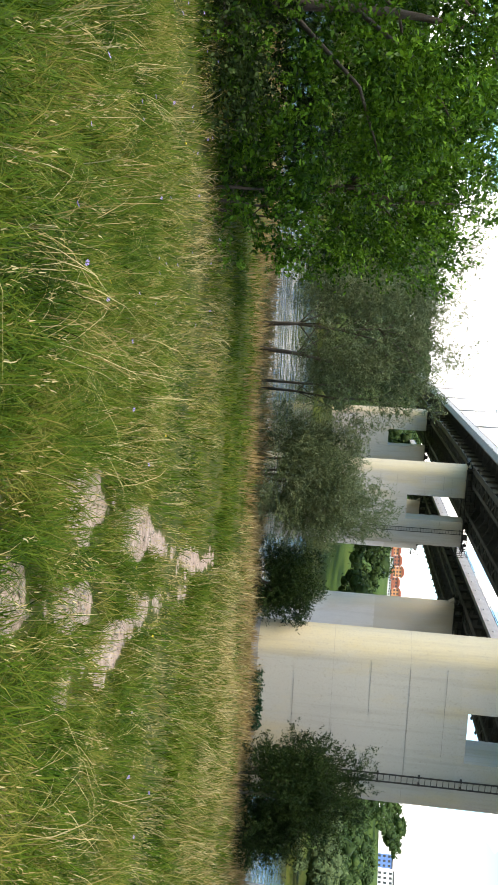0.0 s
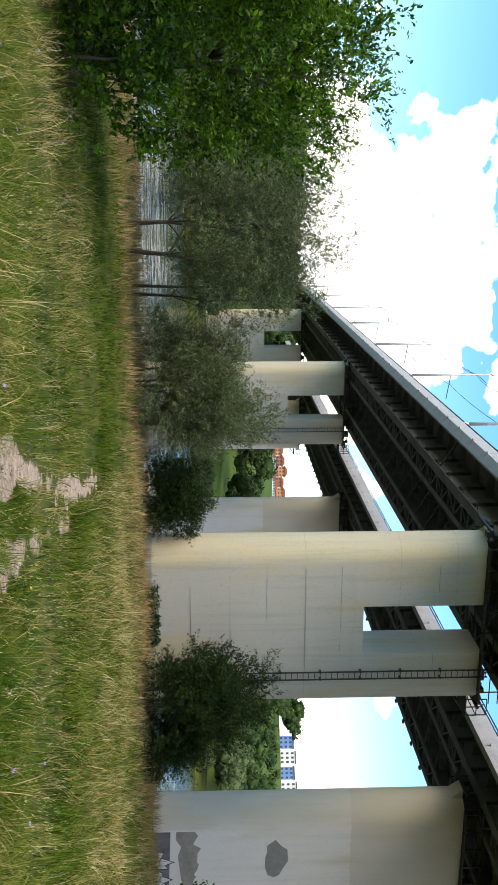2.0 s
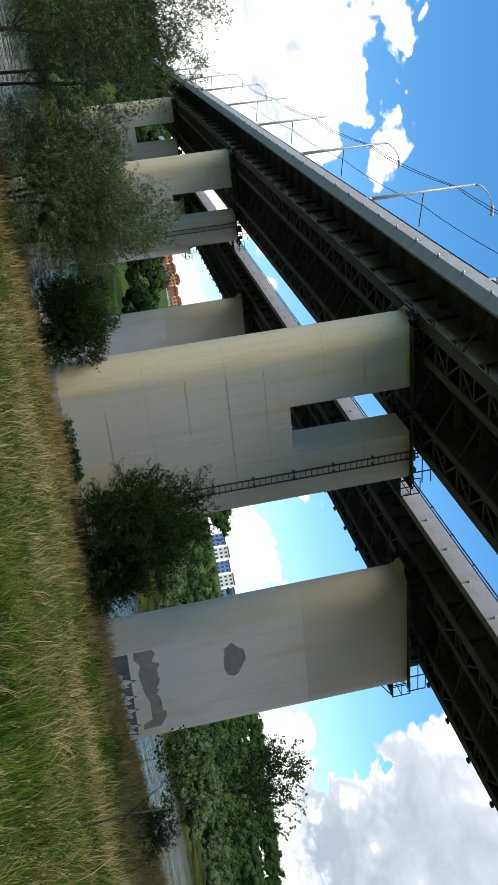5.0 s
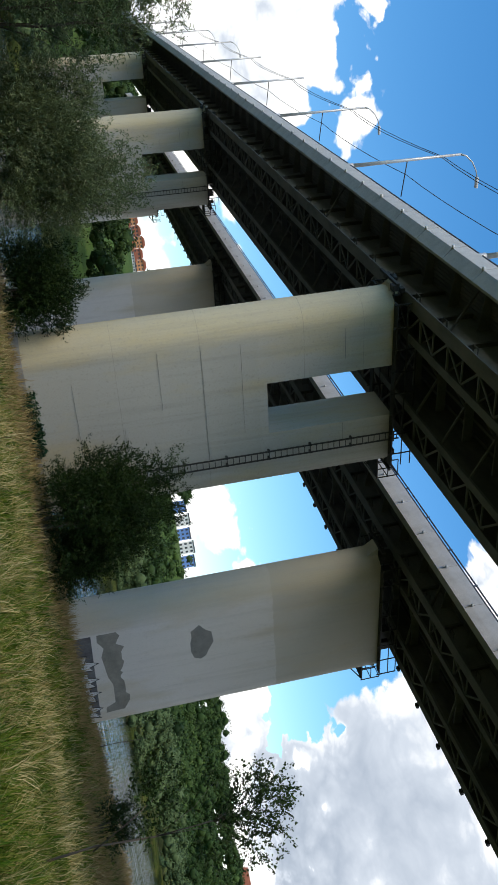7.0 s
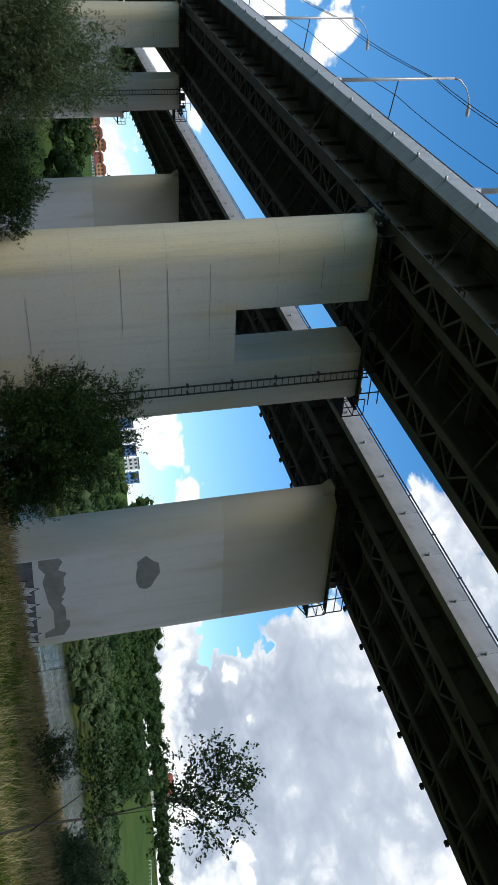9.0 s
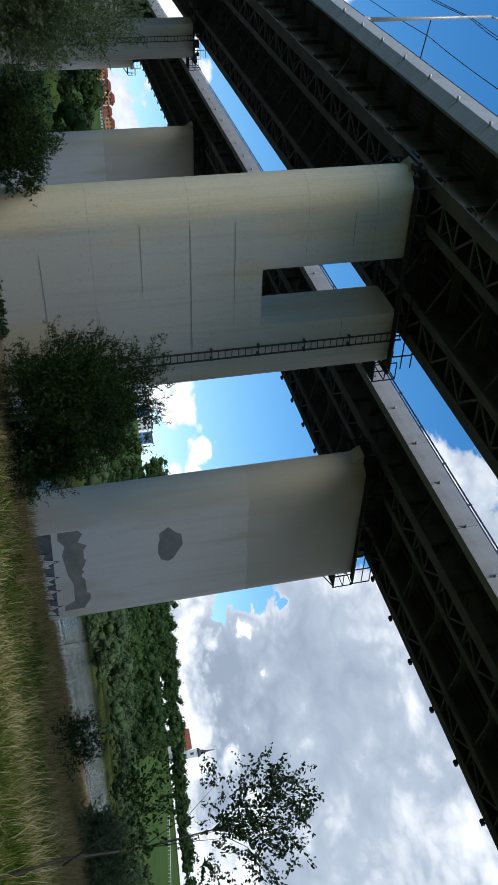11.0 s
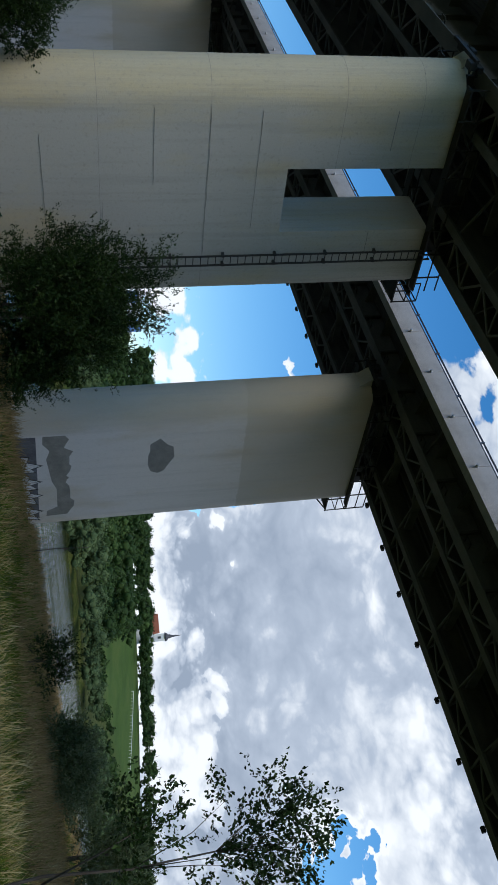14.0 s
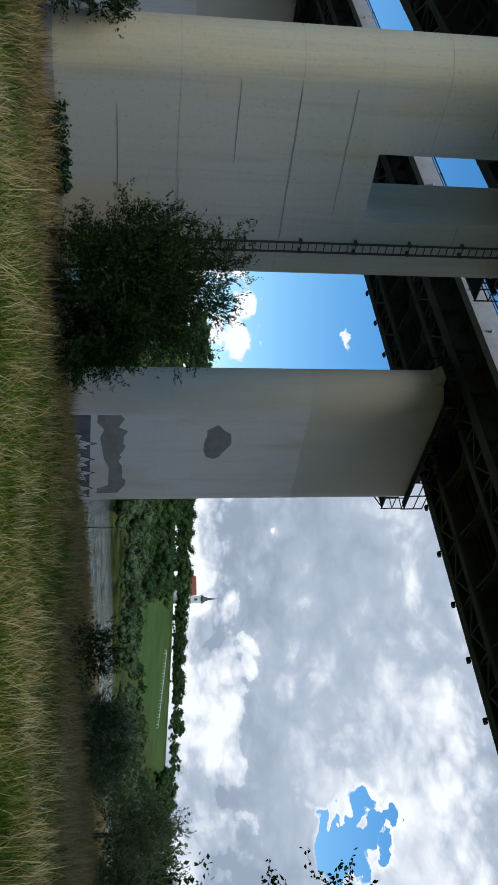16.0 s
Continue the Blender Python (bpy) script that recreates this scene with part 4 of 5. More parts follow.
def view_fan(n, r0, r1, a0, a1, cx=0.0, cy=0.0):
    """Places in a fan in front of the walk: r from r0 to r1, clockwise from +y by a0 to a1 degrees."""
    r = np.sqrt(rng.uniform(r0 ** 2, r1 ** 2, n))
    a = np.radians(rng.uniform(a0, a1, n))
    return np.stack([cx + r * np.sin(a), cy + r * np.cos(a)], -1)


MEADOW = "uncut green and yellowing meadow grass"
near = clumpy(view_fan(11500, 3.6, 13.0, -26, 48), 0.6)
grass("meadow_grass", near, 0.26, 0.66, 0.0095, M_GRASS, MEADOW, (0.25, 1.45), "grass", 12, 0.07)
strip = clumpy(np.concatenate([view_fan(15000, 12.5, 30.0, -30, 75), view_fan(16000, 5.0, 18.0, 20, 100, 4.4, 13.0), view_fan(12000, 15.0, 48.0, 48, 105, 4.4, 13.0)]), 0.65)
grass("meadow_grass", strip, 0.26, 0.66, 0.020, M_GRASS, MEADOW, (0.2, 1.2), "grass", 4, 0.08, 2)
far_grass = clumpy(scatter(15000, -25, 85, 25, 43.5), 0.65)
far_grass = far_grass[rng.uniform(0, 1, len(far_grass)) > 0.75 * smooth(33, 39, far_grass[:, 1])]
grass("meadow_grass", far_grass, 0.22, 0.6, 0.030, M_GRASS, MEADOW, (0.2, 0.9), "grass", 6, 0.14, 2)
straw = clumpy(view_fan(4200, 3.6, 22.0, -28, 60), 0.30, 0.6)
grass("dry_grass", straw, 0.50, 1.0, 0.0075, M_STRAW, "dry straw-coloured grass stalks", (0.3, 1.3), "dry grass", 6, 0.10)
stalks = clumpy(np.concatenate([view_fan(4200, 7.0, 20.0, 15, 95, 4.4, 13.0), view_fan(5200, 18.0, 36.0, 10, 90, 4.4, 10.0)]), 0.30, 0.5)
grass("dry_grass", stalks, 0.55, 1.05, 0.015, M_STRAW, "tall dry seeding grass stalks", (0.25, 1.1), "dry grass", 4, 0.16, 3)
band = clumpy(scatter(26000, -30, 95, 29.5, 44.6), 0.6)
band = band[rng.uniform(0, 1, len(band)) < 0.15 + 0.85 * smooth(30.5, 37, band[:, 1])]
grass("dry_grass", band, 0.40, 0.95, 0.03, M_REED, "tan dry grass along the river bank", (0.1, 0.7), "dry grass", 4, 0.12, 2)

reeds = clumpy(scatter(9000, 30, 72, 18.5, 30.5), 0.55)
grass("dry_grass", reeds, 0.45, 1.15, 0.024, M_REED, "tan dry grass before the bank hedge", (0.1, 0.7), "dry grass", 4, 0.12, 2)

# seed heads: thin stalks with a few spread spikelets
pts = clumpy(view_fan(2600, 2.6, 16, -30, 62), 0.5)
n = len(pts)
h = rng.uniform(0.45, 0.8, n)
v0, f0, t0 = blades(pts, h, np.full(n, 0.004), rng.uniform(0.1, 0.6, n))
tips = v0.reshape(n, 7, 3)[:, 6]
sp = np.repeat(tips, 7, 0) + rng.normal(0, 1, (7 * n, 3)) * np.array([0.018, 0.018, 0.05])
v1, f1, t1 = blades(sp[:, :2], np.full(7 * n, 0.05), np.full(7 * n, 0.008), rng.uniform(0.3, 0.9, 7 * n), sp[:, 2] - 0.05, None, 2)
tagged(new("seed_heads", array_mesh("seed_heads", np.r_[v0, v1], np.r_[f0, f1 + len(v0)], np.r_[t0, t1], M_STRAW)), "pale feathery grass seed heads", "grass", kind="stuff")


def petals(name, pts, size, mat, label):
    """Small star flowers standing in the grass."""
    vs, fs, ts = [], [], []
    z = land(pts[:, 0], pts[:, 1]) + rng.uniform(0.28, 0.55, len(pts))
    for (x, y), zz in zip(pts, z):
        tilt = rng.uniform(-0.5, 0.5, 2)
        for k in range(6):
            a = k * math.pi / 3
            b0 = len(vs)
            for r, da in ((0.1, 0), (0.8, -0.35), (1.0, 0), (0.8, 0.35)):
                px, py = size * r * math.cos(a + da), size * r * math.sin(a + da)
                vs.append((x + px, y + py, zz + tilt[0] * px + tilt[1] * py + 0.3 * size * r))
            fs += [b0, b0 + 1, b0 + 2, b0 + 3]
            ts.append(4)
    tagged(new(name, array_mesh(name, vs, fs, ts, mat)), label, "flowers", kind="stuff")


petals("wildflowers", np.concatenate([view_fan(48, 5, 18, -22, 2), view_fan(9, 6, 12, 0, 40)]), 0.024, M_FLOWER, "scattered pale violet chicory flowers")
petals("wildflowers", view_fan(9, 4, 12, -15, 25), 0.018, M_YELLOW, "a few small yellow flowers")

# broad leaf rosettes and pebbles on the track
pp = []
for rut in RUTS:
    ys = rng.uniform(rut[0][1] + 1.0, rut[-1][1] - 1, 900)
    pp.append(np.stack([np.interp(ys, [p[1] for p in rut], [p[0] for p in rut]) + rng.normal(0, 0.33, 900), ys], -1))
pp = np.concatenate(pp)
pp = pp[bare(pp[:, 0], pp[:, 1]) > 0.12]
ico = bmesh.new()
bmesh.ops.create_icosphere(ico, subdivisions=1, radius=1)
iv = np.array([v.co[:] for v in ico.verts])
itri = np.array([[v.index for v in f.verts] for f in ico.faces])
ico.free()


def lumps(centres, radii, jitter=0.25, squash=1.0):
    """Many small rough lumps as arrays."""
    n = len(centres)
    v = iv[None] * (1 + rng.normal(0, jitter, (n, len(iv), 1)))
    v = v * np.asarray(radii).reshape(n, 1, -1) * np.array([1, 1, squash]) + np.asarray(centres)[:, None]
    f = itri[None] + len(iv) * np.arange(n)[:, None, None]
    return v.reshape(-1, 3), f.reshape(-1), np.full(n * len(itri), 3)


pz = land(pp[:, 0], pp[:, 1]) - 0.03
v, f, t = lumps(np.c_[pp, pz], rng.gamma(2.0, 0.0045, len(pp)) + 0.005, 0.15, 0.7)
tagged(new("gravel", array_mesh("gravel", v, f, t, M_STONE)), "loose pale pebbles in the track ruts", "gravel", kind="stuff")
sh = scatter(1500, -20, 90, 44.0, 47.0)
v, f, t = lumps(np.c_[sh, land(sh[:, 0], sh[:, 1])], rng.gamma(2.5, 0.07, len(sh)) + 0.05, 0.2, 0.7)
tagged(new("shore_stones", array_mesh("shore_stones", v, f, t, M_ROCK)), "grey stones along the waterline", "stones", kind="stuff")


def leaves(centres, spread, per, size, droop=0.0, aspect=2.2):
    """Leaf quads strewn round clump centres; droop hangs them."""
    n = len(centres) * per
    c = np.repeat(centres, per, 0) + rng.normal(0, 1, (n, 3)) * np.repeat(np.atleast_2d(spread) * np.ones((len(centres), 3)), per, 0)
    d = rng.normal(0, 1, (n, 3))
    d[:, 2] -= droop
    d /= np.linalg.norm(d, axis=1, keepdims=True)
    s = np.cross(d, rng.normal(0, 1, (n, 3)))
    s /= np.linalg.norm(s, axis=1, keepdims=True) + 1e-9
    l = (size * rng.uniform(0.6, 1.3, n))[:, None]
    fold = np.cross(d, s) * l * 0.12
    v = np.stack([c - d * l / 2, c + s * l / aspect / 2 + fold, c + d * l / 2, c - s * l / aspect / 2 + fold], 1)
    return v.reshape(-1, 3), np.arange(4 * n), np.full(n, 4)


def sprays(centres, per, size, twig, hub, droop=0.0, aspect=2.4, leaf_n=16):
    """Leaves set along short twigs that reach outward from the crown's hub."""
    tw = max(1, per // leaf_n)
    c = np.repeat(centres, tw, 0)
    n = len(c)
    c = c + rng.normal(0, 1, (n, 3)) * twig * 0.33
    d = (c - hub) / (np.linalg.norm(c - hub, axis=1, keepdims=True) + 1e-6) * 0.9 + rng.normal(0, 0.6, (n, 3))
    d[:, 2] += 0.35 - droop
    d /= np.linalg.norm(d, axis=1, keepdims=True)
    q = rng.uniform(0, 1, (n, leaf_n, 1))
    p = c[:, None] + d[:, None] * q * twig * rng.uniform(0.7, 1.5, (n, 1, 1)) + rng.normal(0, 0.045 * twig + 0.015, (n, leaf_n, 3))
    p[..., 2] -= (droop * 0.35 * twig * q ** 2)[..., 0]
    p = p.reshape(-1, 3)
    m = len(p)
    dl = np.repeat(d, leaf_n, 0) + rng.normal(0, 0.75, (m, 3))
    dl /= np.linalg.norm(dl, axis=1, keepdims=True)
    s = np.cross(dl, rng.normal(0, 1, (m, 3)))
    s /= np.linalg.norm(s, axis=1, keepdims=True) + 1e-9
    l = (size * rng.uniform(0.6, 1.3, m))[:, None]
    fold = np.cross(dl, s) * l * 0.12
    v = np.stack([p - dl * l / 2, p + s * l / aspect / 2 + fold, p + dl * l / 2, p - s * l / aspect / 2 + fold], 1)
    return v.reshape(-1, 3), np.arange(4 * m), np.full(m, 4)


def crown_centres(n, rx, ry, rz, z, hollow=0.35, seed=0):
    """Clump centres through an uneven crown."""
    r2 = np.random.default_rng(seed)
    d = r2.normal(0, 1, (n * 2, 3))
    d /= np.linalg.norm(d, axis=1, keepdims=True)
    d = d[d[:, 2] > -0.75][:n]
    ph = r2.uniform(0, 6.28, 4)
    lob = 1 + 0.22 * np.sin(3 * np.arctan2(d[:, 1], d[:, 0]) + ph[0]) * np.cos(4 * d[:, 2] + ph[1]) + 0.14 * np.sin(7 * d[:, 0] + ph[2]) * np.sin(6 * d[:, 1] + ph[3])
    r = (hollow + (1 - hollow) * r2.uniform(0, 1, len(d)) ** 0.6) * lob
    return d * r[:, None] * np.array([rx, ry, rz]) + np.array([0, 0, z])


def tree(name, x, y, label, category, rx, ry, rz, zc, clumps, per, spread, leaf, mat, stems=((0, 0),), trunk=0.12, droop=0.3, aspect=2.4, seed=1, limbs=14, hollow=0.35, group="", base=None):
    """A tapered trunk or several stems with limbs, and a crown of many small leaves."""
    g = float(land(x, y)) - 0.05 if base is None else base
    t = thing(name, (x, y, g), label, category, group)
    cs = crown_centres(clumps, rx, ry, rz, zc, hollow, seed)
    rnd_ = random.Random(seed)
    for sx, sy in stems:
        top = Vector((sx * 1.6 + rnd_.uniform(-0.3, 0.3), sy * 1.6 + rnd_.uniform(-0.3, 0.3), zc + rz * 0.55))
        low = Vector((sx, sy, 0))
        path = [low + (top - low) * q + Vector((rnd_.uniform(-1, 1), rnd_.uniform(-1, 1), 0)) * 0.06 * zc * q for q in (0, 0.25, 0.5, 0.75, 1)]
        part("trunk", tube(bmesh.new(), path, [trunk * 1.25, trunk, trunk * 0.8, trunk * 0.5, trunk * 0.2], 9), M_BARK, t)
        for _ in range(limbs // len(stems)):
            end = Vector(cs[rnd_.randrange(len(cs))])
            q = min(3, max(1, int(4 * max(0.1, (end.z - 0.25 * rz) / (zc + rz * 0.55)))))
            start = path[q]
            mid = (start + end) / 2 + Vector((0, 0, 0.12 * (end - start).length))
            part("limb", tube(bmesh.new(), [start, mid, end], [trunk * 0.42, trunk * 0.26, trunk * 0.08], 6), M_BARK, t)
    v, f, tt = sprays(cs, int(per * 0.55), leaf * 1.2, 2.1 * spread[0], np.array([0, 0, max(0.3, zc - 0.4 * rz)]), droop * 0.6, aspect)
    part("crown", array_mesh("crown", v, f, tt, mat), None, t)
    return t


# the bright trees at the meadow's edge, with undergrowth at their feet
tree("tree", -7.2, 19.5, "bright green leafy tree at the meadow edge", "tree", 4.6, 4.0, 4.2, 3.8, 270, 480, (0.30, 0.30, 0.15), 0.115, M_ACACIA, ((0, 0), (0.5, 0.3)), 0.16, 0.5, 2.1, 3, 14, 0.5)
tree("tree", -3.4, 26.0, "tall dark green leafy tree at the meadow edge", "tree", 2.6, 2.6, 3.6, 4.6, 240, 240, (0.32, 0.32, 0.2), 0.12, M_ACACIA, ((0, 0),), 0.14, 0.4, 2.2, 5)
tree("shrub", -2.4, 20.5, "low bright green shrub at the meadow edge", "shrub", 1.5, 1.3, 1.5, 1.1, 90, 110, (0.22, 0.22, 0.16), 0.11, M_ACACIA, ((0, 0), (0.2, 0.2), (-0.3, 0.1)), 0.04, 0.2, 1.8, 6, 9)
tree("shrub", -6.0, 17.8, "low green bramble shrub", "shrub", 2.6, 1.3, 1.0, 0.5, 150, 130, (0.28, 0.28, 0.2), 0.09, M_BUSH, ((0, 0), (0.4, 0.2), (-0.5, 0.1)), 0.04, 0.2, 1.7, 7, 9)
tree("tree", -11.5, 23.0, "dense green leafy tree at the meadow edge", "tree", 4.5, 4.0, 5.2, 5.2, 300, 150, (0.45, 0.45, 0.3), 0.16, M_ACACIA, ((0, 0),), 0.18, 0.4, 1.9, 8)
# two added shrubs; their dark leaves stand in for shade under the crowns
tree("shrub", -4.6, 22.5, "added green shrub, darkened to stand for shade under the trees", "shrub", 2.0, 1.6, 1.7, 1.2, 150, 130, (0.28, 0.28, 0.22), 0.11, M_BUSH, ((0, 0), (0.3, 0.2)), 0.04, 0.2, 2.0, 41, 8)
tree("shrub", -8.8, 20.8, "added green shrub, darkened to stand for shade under the trees", "shrub", 2.4, 1.8, 1.6, 1.1, 170, 130, (0.28, 0.28, 0.22), 0.11, M_BUSH, ((0, 0), (0.3, 0.2)), 0.04, 0.2, 2.0, 42, 8)
# slender willows at the water
tree("willow_tree", 0.9, 37.5, "slender willow with twin trunks at the water", "tree", 2.9, 2.4, 3.9, 4.9, 360, 270, (0.30, 0.30, 0.26), 0.125, M_WILLOW, ((0, 0), (1.1, 0.3)), 0.085, 0.9, 4.2, 9, 26)
tree("willow_tree", 3.6, 39.6, "airy grey-green willow at the water", "tree", 2.0, 2.0, 3.7, 4.7, 170, 170, (0.30, 0.30, 0.28), 0.125, M_WILLOW, ((0, 0), (0.4, 0.4)), 0.06, 0.9, 4.2, 10, 18)
tree("willow_tree", -2.6, 40.0, "grey-green willow behind the meadow", "tree", 2.8, 2.5, 4.2, 5.2, 260, 200, (0.34, 0.34, 0.3), 0.13, M_WILLOW, ((0, 0), (0.5, -0.2)), 0.08, 0.9, 4.2, 12, 18)
# rounded willow bushes along the bank
tree("willow_bush", 7.8, 38.8, "broad grey-green willow bush on the bank", "bush", 2.7, 2.2, 2.8, 2.3, 480, 400, (0.28, 0.28, 0.26), 0.115, M_WILLOW, ((0, 0), (0.4, 0.2), (-0.5, 0.1), (0.1, -0.4)), 0.05, 0.3, 4.2, 13, 18, 0.1)
tree("willow_bush", 9.8, 40.0, "grey-green willow bush with a thin pale crown", "bush", 1.6, 1.6, 3.1, 3.2, 220, 260, (0.28, 0.28, 0.30), 0.115, M_WILLOW, ((0, 0), (0.3, 0.2)), 0.05, 0.3, 4.2, 14, 14, 0.2)
tree("willow_bush", 14.0, 41.2, "low green willow bush beside the pale pier", "bush", 2.0, 1.5, 1.9, 1.3, 230, 330, (0.25, 0.25, 0.22), 0.10, M_BUSH, ((0, 0), (0.4, 0.1), (-0.4, 0.2)), 0.05, 0.2, 3.0, 15, 12, 0.1)
tree("willow_bush", 22.7, 36.6, "dense dark green bush in front of the pale pier", "bush", 2.5, 2.1, 3.3, 2.7, 430, 300, (0.29, 0.29, 0.28), 0.105, M_BUSH, ((0, 0), (0.5, 0.2), (-0.5, 0.1), (0.1, -0.5)), 0.07, 0.2, 3.0, 16, 20, 0.05)
tree("willow_bush", 25.2, 36.9, "dark green bush between the piers", "bush", 1.6, 1.5, 1.7, 1.2, 190, 230, (0.26, 0.26, 0.24), 0.105, M_BUSH, ((0, 0), (0.3, 0.2)), 0.05, 0.2, 3.0, 17, 10, 0.1)
tree("shrub", 32.8, 28.7, "small dark shrub on the river bank", "shrub", 0.95, 0.8, 0.9, 1.15, 90, 100, (0.2, 0.2, 0.16), 0.09, M_BUSH, ((0, 0), (0.3, 0.1)), 0.03, 0.0, 2.6, 18, 8)
# thin sapling near the walk, with a second small tuft of leaves low on a side branch
sapling = tree("sapling", 16.4, 16.5, "thin sapling with sparse dark leaves", "tree", 0.85, 0.75, 1.05, 3.95, 66, 120, (0.16, 0.16, 0.08), 0.058, M_BUSH, ((0, 0),), 0.022, 0.2, 1.6, 19, 22, 0.2)
cs = crown_centres(26, 0.55, 0.5, 0.55, 2.35, 0.2, 23) + np.array([-0.95, 0.25, 0.0])
v, f, t = sprays(cs, 60, 0.07, 0.32, np.array([-0.8, 0.2, 2.0]), 0.1, 1.6)
part("crown", array_mesh("crown", v, f, t, M_BUSH), None, sapling)
part("limb", tube(bmesh.new(), [(0, 0, 1.1), (-0.5, 0.12, 1.9), (-1.0, 0.25, 2.6)], [0.016, 0.011, 0.004], 6), M_BARK, sapling)
# hedge of bushes along the bank further on
for k, (hx, hy, r, tall, m) in enumerate(((46, 30.5, 2.2, 1.9, M_WILLOW), (50.5, 31.5, 2.2, 2.1, M_WILLOW), (55, 28.5, 2.6, 4.9, M_WILLOW), (62, 28, 3.0, 5.2, M_BUSH), (52, 24.5, 2.4, 3.4, M_WILLOW), (60, 23.5, 3.2, 4.8, M_WILLOW), (72, 28, 4.0, 6.0, M_WILLOW), (84, 31, 4.8, 6.5, M_BUSH))):
    tree("bank_bush", hx, hy, "dense green bush in the bank hedge", "bush", r, r * 0.8, tall * 0.52, tall * 0.5, 190, 120, (0.40, 0.40, 0.34), 0.16, m, ((0, 0), (0.5, 0.3)), 0.06, 0.2, 2.8, 30 + k, 8, 0.2, "bank hedge")

# ivy at the foot of the pale pier
cs = np.stack([rng.uniform(18.6, 21.7, 90), rng.uniform(40.2, 40.42, 90), rng.uniform(-2.6, -1.95, 90)], -1)
v, f, t = leaves(cs, (0.12, 0.05, 0.1), 22, 0.12, 0.3, 1.3)
tagged(new("ivy", array_mesh("ivy", v, f, t, M_IVY)), "dark ivy creeping at the pier foot", "ivy", kind="stuff")

# ---------------------------------------------------------------- the far bank
def far_tree_places(n, s0, s1):
    """Places and heights of trees between s0 and s1 metres behind the far shore, clear of the hill meadow and the houses."""
    x, s = rng.uniform(-70, 480, n), rng.uniform(s0, s1, n)
    y = far_bank(x) + s
    az = np.degrees(np.arctan2(x - 4, y - 13))
    dist = np.hypot(x - 4, y - 13)
    meadow = (az > 60.2 + 0.8 * patchy(x, y, 0.03)) & (az < 71.5)
    tall = rng.uniform(4.5, 9.5, n) * (1 + 0.25 * patchy(x, y, 0.02))
    lid = dist * 0.0185 - land(x, y)                       # low growth in front of the meadow
    tall = np.where(meadow & (s < 60), np.minimum(tall, lid * rng.uniform(0.75, 1.0, n)), tall)
    town = ((az > 14.0) & (az < 20.0) & (s > 105)) | ((az > 35.0) & (az < 41.5) & (s > 120))
    keep = ~(meadow & (s > 30) & (s < 168)) & ~town & ~((x > 10) & (x < 46) & (s < 60)) & (tall > 1.6)
    return np.stack([x, y], -1)[keep], tall[keep]


def far_forest(name, places, tall, puffs, leaves_each, leaf, mat, label):
    """Trees of many leafy puffs each: rough lumps gathered on a crown, with loose leaves round every lump."""
    n = len(places)
    wide = tall * rng.uniform(0.34, 0.5, n)
    d = rng.normal(0, 1, (n, puffs, 3))
    d[..., 2] = np.abs(d[..., 2]) * 1.1 - 0.35
    d /= np.linalg.norm(d, axis=2, keepdims=True)
    ground_z = land(places[:, 0], places[:, 1])
    mid = np.c_[places, ground_z + tall * 0.55]
    c = mid[:, None] + d * np.stack([wide, wide, tall * 0.42], -1)[:, None] * rng.uniform(0.55, 0.9, (n, puffs, 1))
    c = c.reshape(-1, 3)
    r = np.repeat(wide, puffs) * rng.uniform(0.28, 0.5, n * puffs)
    va, fa, ta = lumps(c, np.stack([r, r, r * 0.85], -1) * 0.72, 0.22)
    e = rng.normal(0, 1, (len(c), leaves_each, 3))
    e[..., 2] = np.abs(e[..., 2]) - 0.3
    e /= np.linalg.norm(e, axis=2, keepdims=True)
    lc = (c[:, None] + e * r[:, None, None] * rng.uniform(0.6, 1.3, (len(c), leaves_each, 1))).reshape(-1, 3)
    e = e.reshape(-1, 3) + rng.normal(0, 0.5, lc.shape)
    ua = np.cross(e, rng.normal(0, 1, e.shape))
    ua /= np.linalg.norm(ua, axis=1, keepdims=True)
    ub = np.cross(e, ua)
    ub /= np.linalg.norm(ub, axis=1, keepdims=True)
    size = rng.uniform(leaf * 0.6, leaf * 1.3, (len(lc), 1))
    vb = np.stack([lc + size * (math.cos(a) * ua + math.sin(a) * ub) for a in (0.0, 2.0, 4.3)], 1).reshape(-1, 3)
    me_ = array_mesh(name, np.r_[va, vb], np.r_[fa, np.arange(len(vb)) + len(va)], np.r_[ta, np.full(len(lc), 3)], mat)
    tagged(new(name, me_), label, "woods", kind="stuff")


xy, tall = far_tree_places(560, -7, 15)
far_forest("far_woods", xy, tall * 0.85, 13, 42, 0.24, M_SHORE_TREES, "grey-green trees along the far waterline")
xy, tall = far_tree_places(2900, 10, 255)
far_forest("far_woods", xy, tall * 1.15, 6, 26, 0.40, M_WOODS, "dense mixed woods on the hill across the river")


def polar(az, r):
    return 4 + r * math.sin(radians(az)), 13 + r * math.cos(radians(az))


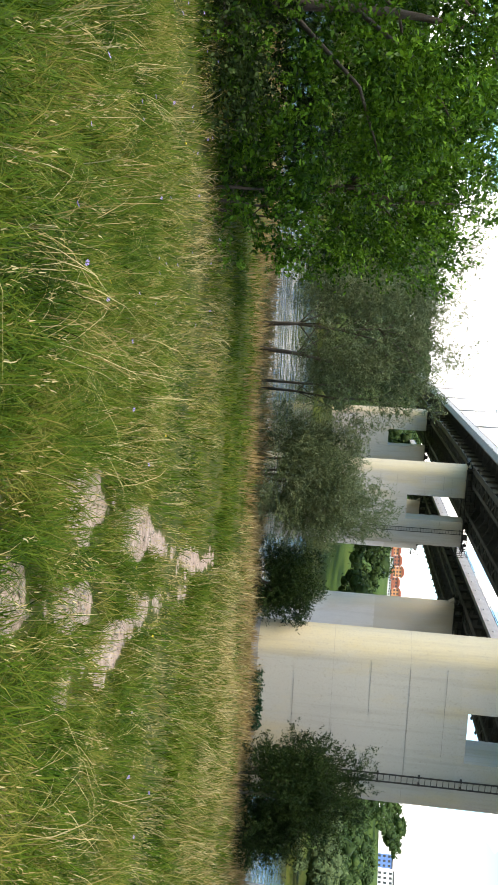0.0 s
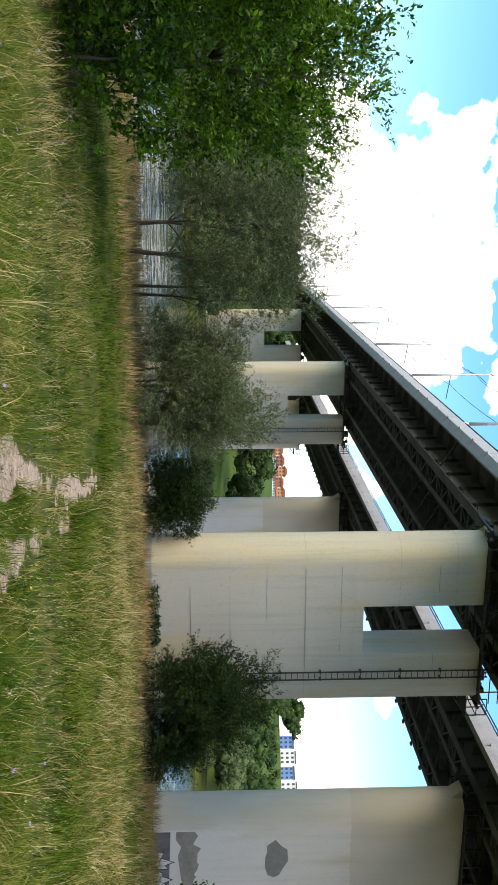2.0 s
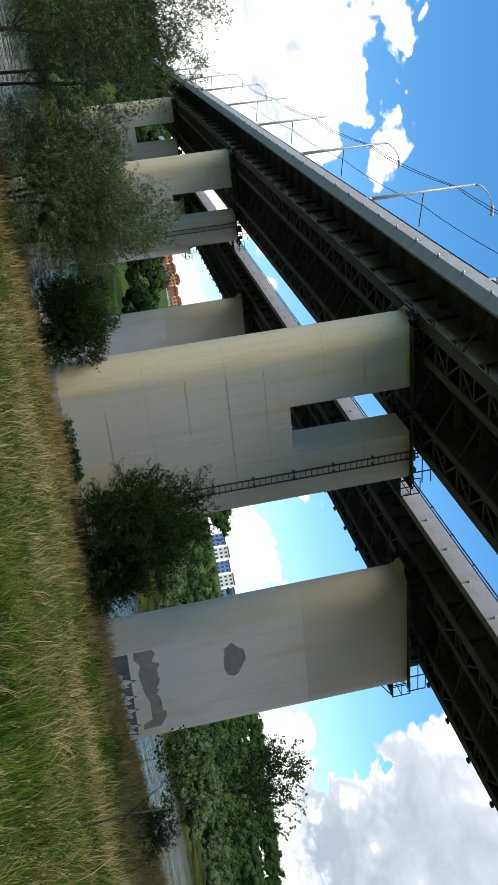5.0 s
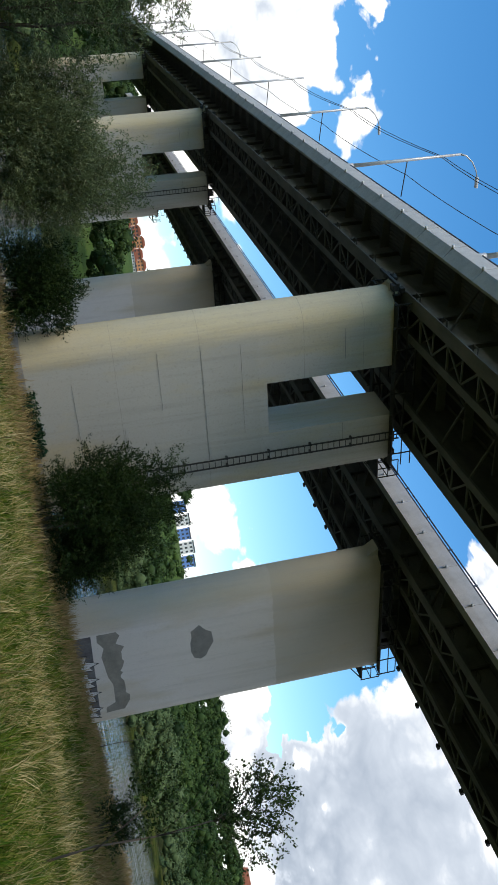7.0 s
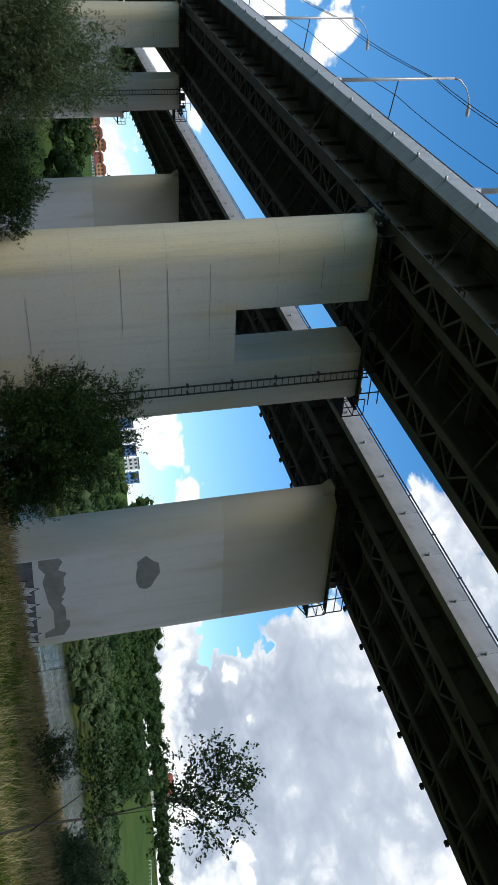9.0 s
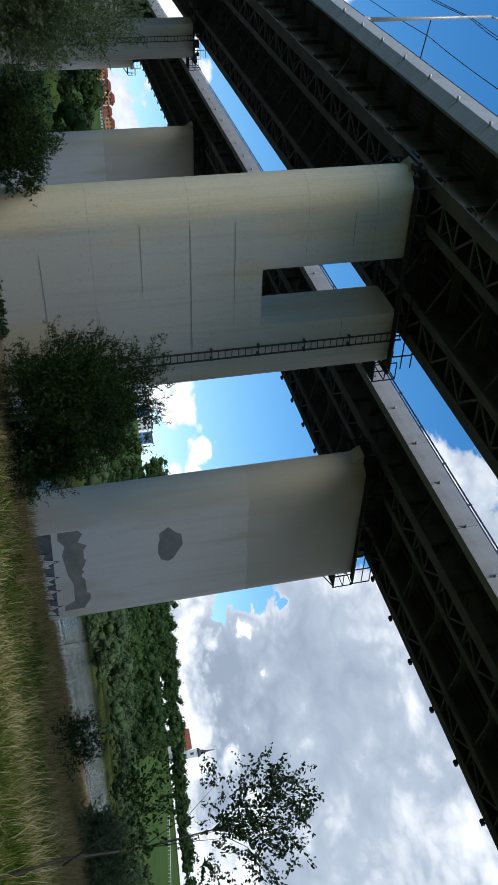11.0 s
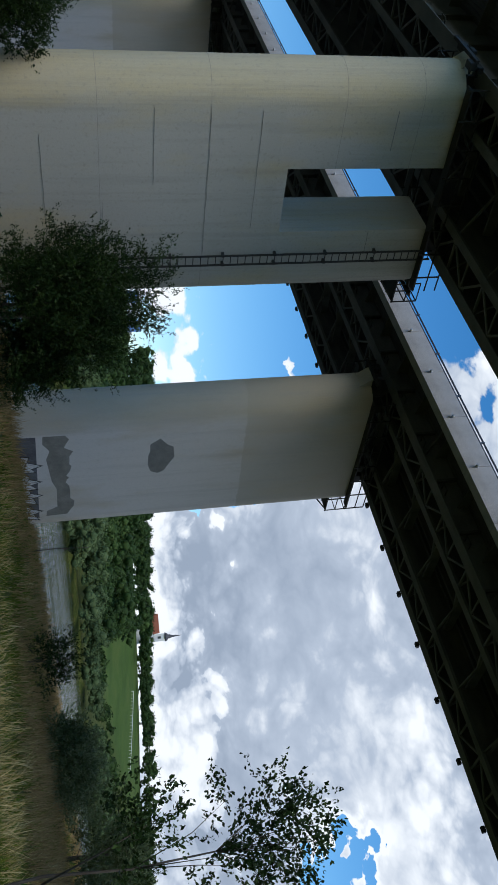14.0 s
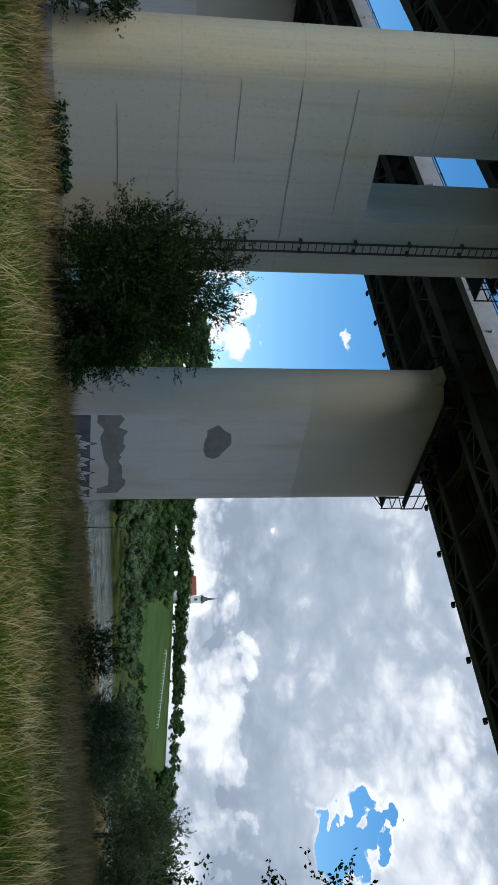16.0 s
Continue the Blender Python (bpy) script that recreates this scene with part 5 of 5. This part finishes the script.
def house(az, r, z, w, d, h, wall, roof, label, floors=3, cols=4, name="house", flat=False):
    """A far house with window openings set in, and a roof; it faces the river."""
    x, y = polar(az, r)
    t = thing(name, (x, y, z), label, "house", "town across the river")
    t.rotation_euler = (0, 0, -radians(az))
    part("wall", box(bmesh.new(), -w / 2, 0, -12, w / 2, d, h), wall, t)
    for i in range(cols):
        for j in range(floors):
            cx, cz = -w / 2 + (i + 0.5) * w / cols, (j + 0.5) * h / floors
            win = part("window", box(bmesh.new(), cx - w / cols * 0.24, -0.06, cz - h / floors * 0.26, cx + w / cols * 0.24, 0.1, cz + h / floors * 0.26), M_GLASS, t)
    bm = bmesh.new()
    if flat:
        box(bm, -w / 2 - 0.2, -0.2, h, w / 2 + 0.2, d + 0.2, h + 0.5)
    else:
        prism(bm, [(-w / 2 - 0.4, h), (w / 2 + 0.4, h), (w / 2 - 1.2, h + w * 0.22), (-w / 2 + 1.2, h + w * 0.22)], -0.4, d + 0.4)
    part("roof", bm, roof, t)
    return t


TOWN = []
for k in range(7):
    TOWN.append((14.7 + 0.75 * k, 400 + 3 * (k % 3), 21.5 + 0.7 * (k % 2), 5.2, 8, 5.6, M_PLASTER, M_ROOF if k % 3 else M_SLATE, "white town house with a red roof" if k % 3 else "white town house with a flat roof", 4, 4, k % 3 == 0))
for k in range(6):
    TOWN.append((15.3 + 0.75 * k, 425, 27.2 + (1.6, 0.2, 1.0, 2.2, 0.4, 1.2)[k], 5.4, 8, 4.6, M_ORANGE if k % 2 else M_ROOF, M_ROOF, "orange and red town house with a tile roof", 3, 3, False))
for k in range(5):
    TOWN.append((35.8 + 0.95 * k, 400, 24.5, 5.6, 8, 8.6 + 0.8 * (k % 2), M_PLASTER if k % 2 else M_BLUE, M_SLATE, "white apartment block on the hill" if k % 2 else "blue apartment block on the hill", 4, 3, True))
TOWN.append((51.2, 430, 24.5, 14, 9, 4.5, M_PLASTER, M_SLATE, "long white house among the trees", 2, 6, True))
for az, r, z, w, d, h, wall, roof, lab, fl, co, flat in TOWN:
    house(az, r, z, w, d, h, wall, roof, lab, fl, co, "house", flat)

# church on the ridge
x, y = polar(60.6, 470)
ch = thing("church", (x, y, 30), "white church with a slender dark spire on the ridge", "church")
ch.rotation_euler = (0, 0, -radians(60.6))
part("tower", box(bmesh.new(), -2, -2, -8, 2, 2, 9.5), M_PLASTER, ch)
part("nave", box(bmesh.new(), -13, -1, -10, -2, 7, 3.5), M_PLASTER, ch)
bm = bmesh.new()
prism(bm, [(-13.5, 3.4), (-1.9, 3.4), (-2.4, 7.0), (-12.6, 7.0)], -1.4, 7.4)
part("roof", bm, M_ROOF, ch)
bm = bmesh.new()
tube(bm, [(0, 0, 9.5), (0, 0, 10.6), (0, 0, 11.6), (0, 0, 12.4), (0, 0, 13.2), (0, 0, 19.0)], [2.6, 2.2, 1.1, 1.2, 0.7, 0.05], 8)
part("spire", bm, M_SLATE, ch, "dark slender spire")
for zz in (2.5, 6.5):
    part("window", box(bmesh.new(), -0.6, -2.06, zz - 0.9, 0.6, -1.9, zz + 0.9), M_GLASS, ch)

# pale field fence on the far hill
fence = thing("field_fence", (0, 0, 0), "pale fence along the hill meadow", "fence")
last = None
for k in range(24):
    fx, fy = polar(63.8 + 0.21 * k, 393)
    fz = float(land(fx, fy))
    part("post", bar(bmesh.new(), (fx, fy, fz - 0.3), (fx, fy, fz + 1.1), 0.16), M_PLASTER, fence)
    if last:
        part("rail", bar(bmesh.new(), (last[0], last[1], last[2] + 1.0), (fx, fy, fz + 1.0), 0.2), M_PLASTER, fence)
    last = (fx, fy, fz)
# dead stick standing at the waterline
stick = thing("dead_branch", (40.5, 39.2, float(land(40.5, 39.2))), "thin bare branch standing at the waterline", "branch")
part("stem", tube(bmesh.new(), [(0, 0, -0.1), (-0.08, 0, 1.2), (0.05, 0, 2.4), (0.1, 0, 3.1)], [0.03, 0.025, 0.018, 0.008], 6), M_BARK, stick)
part("twig", tube(bmesh.new(), [(-0.05, 0, 1.5), (0.35, 0, 2.2)], [0.012, 0.005], 5), M_BARK, stick)
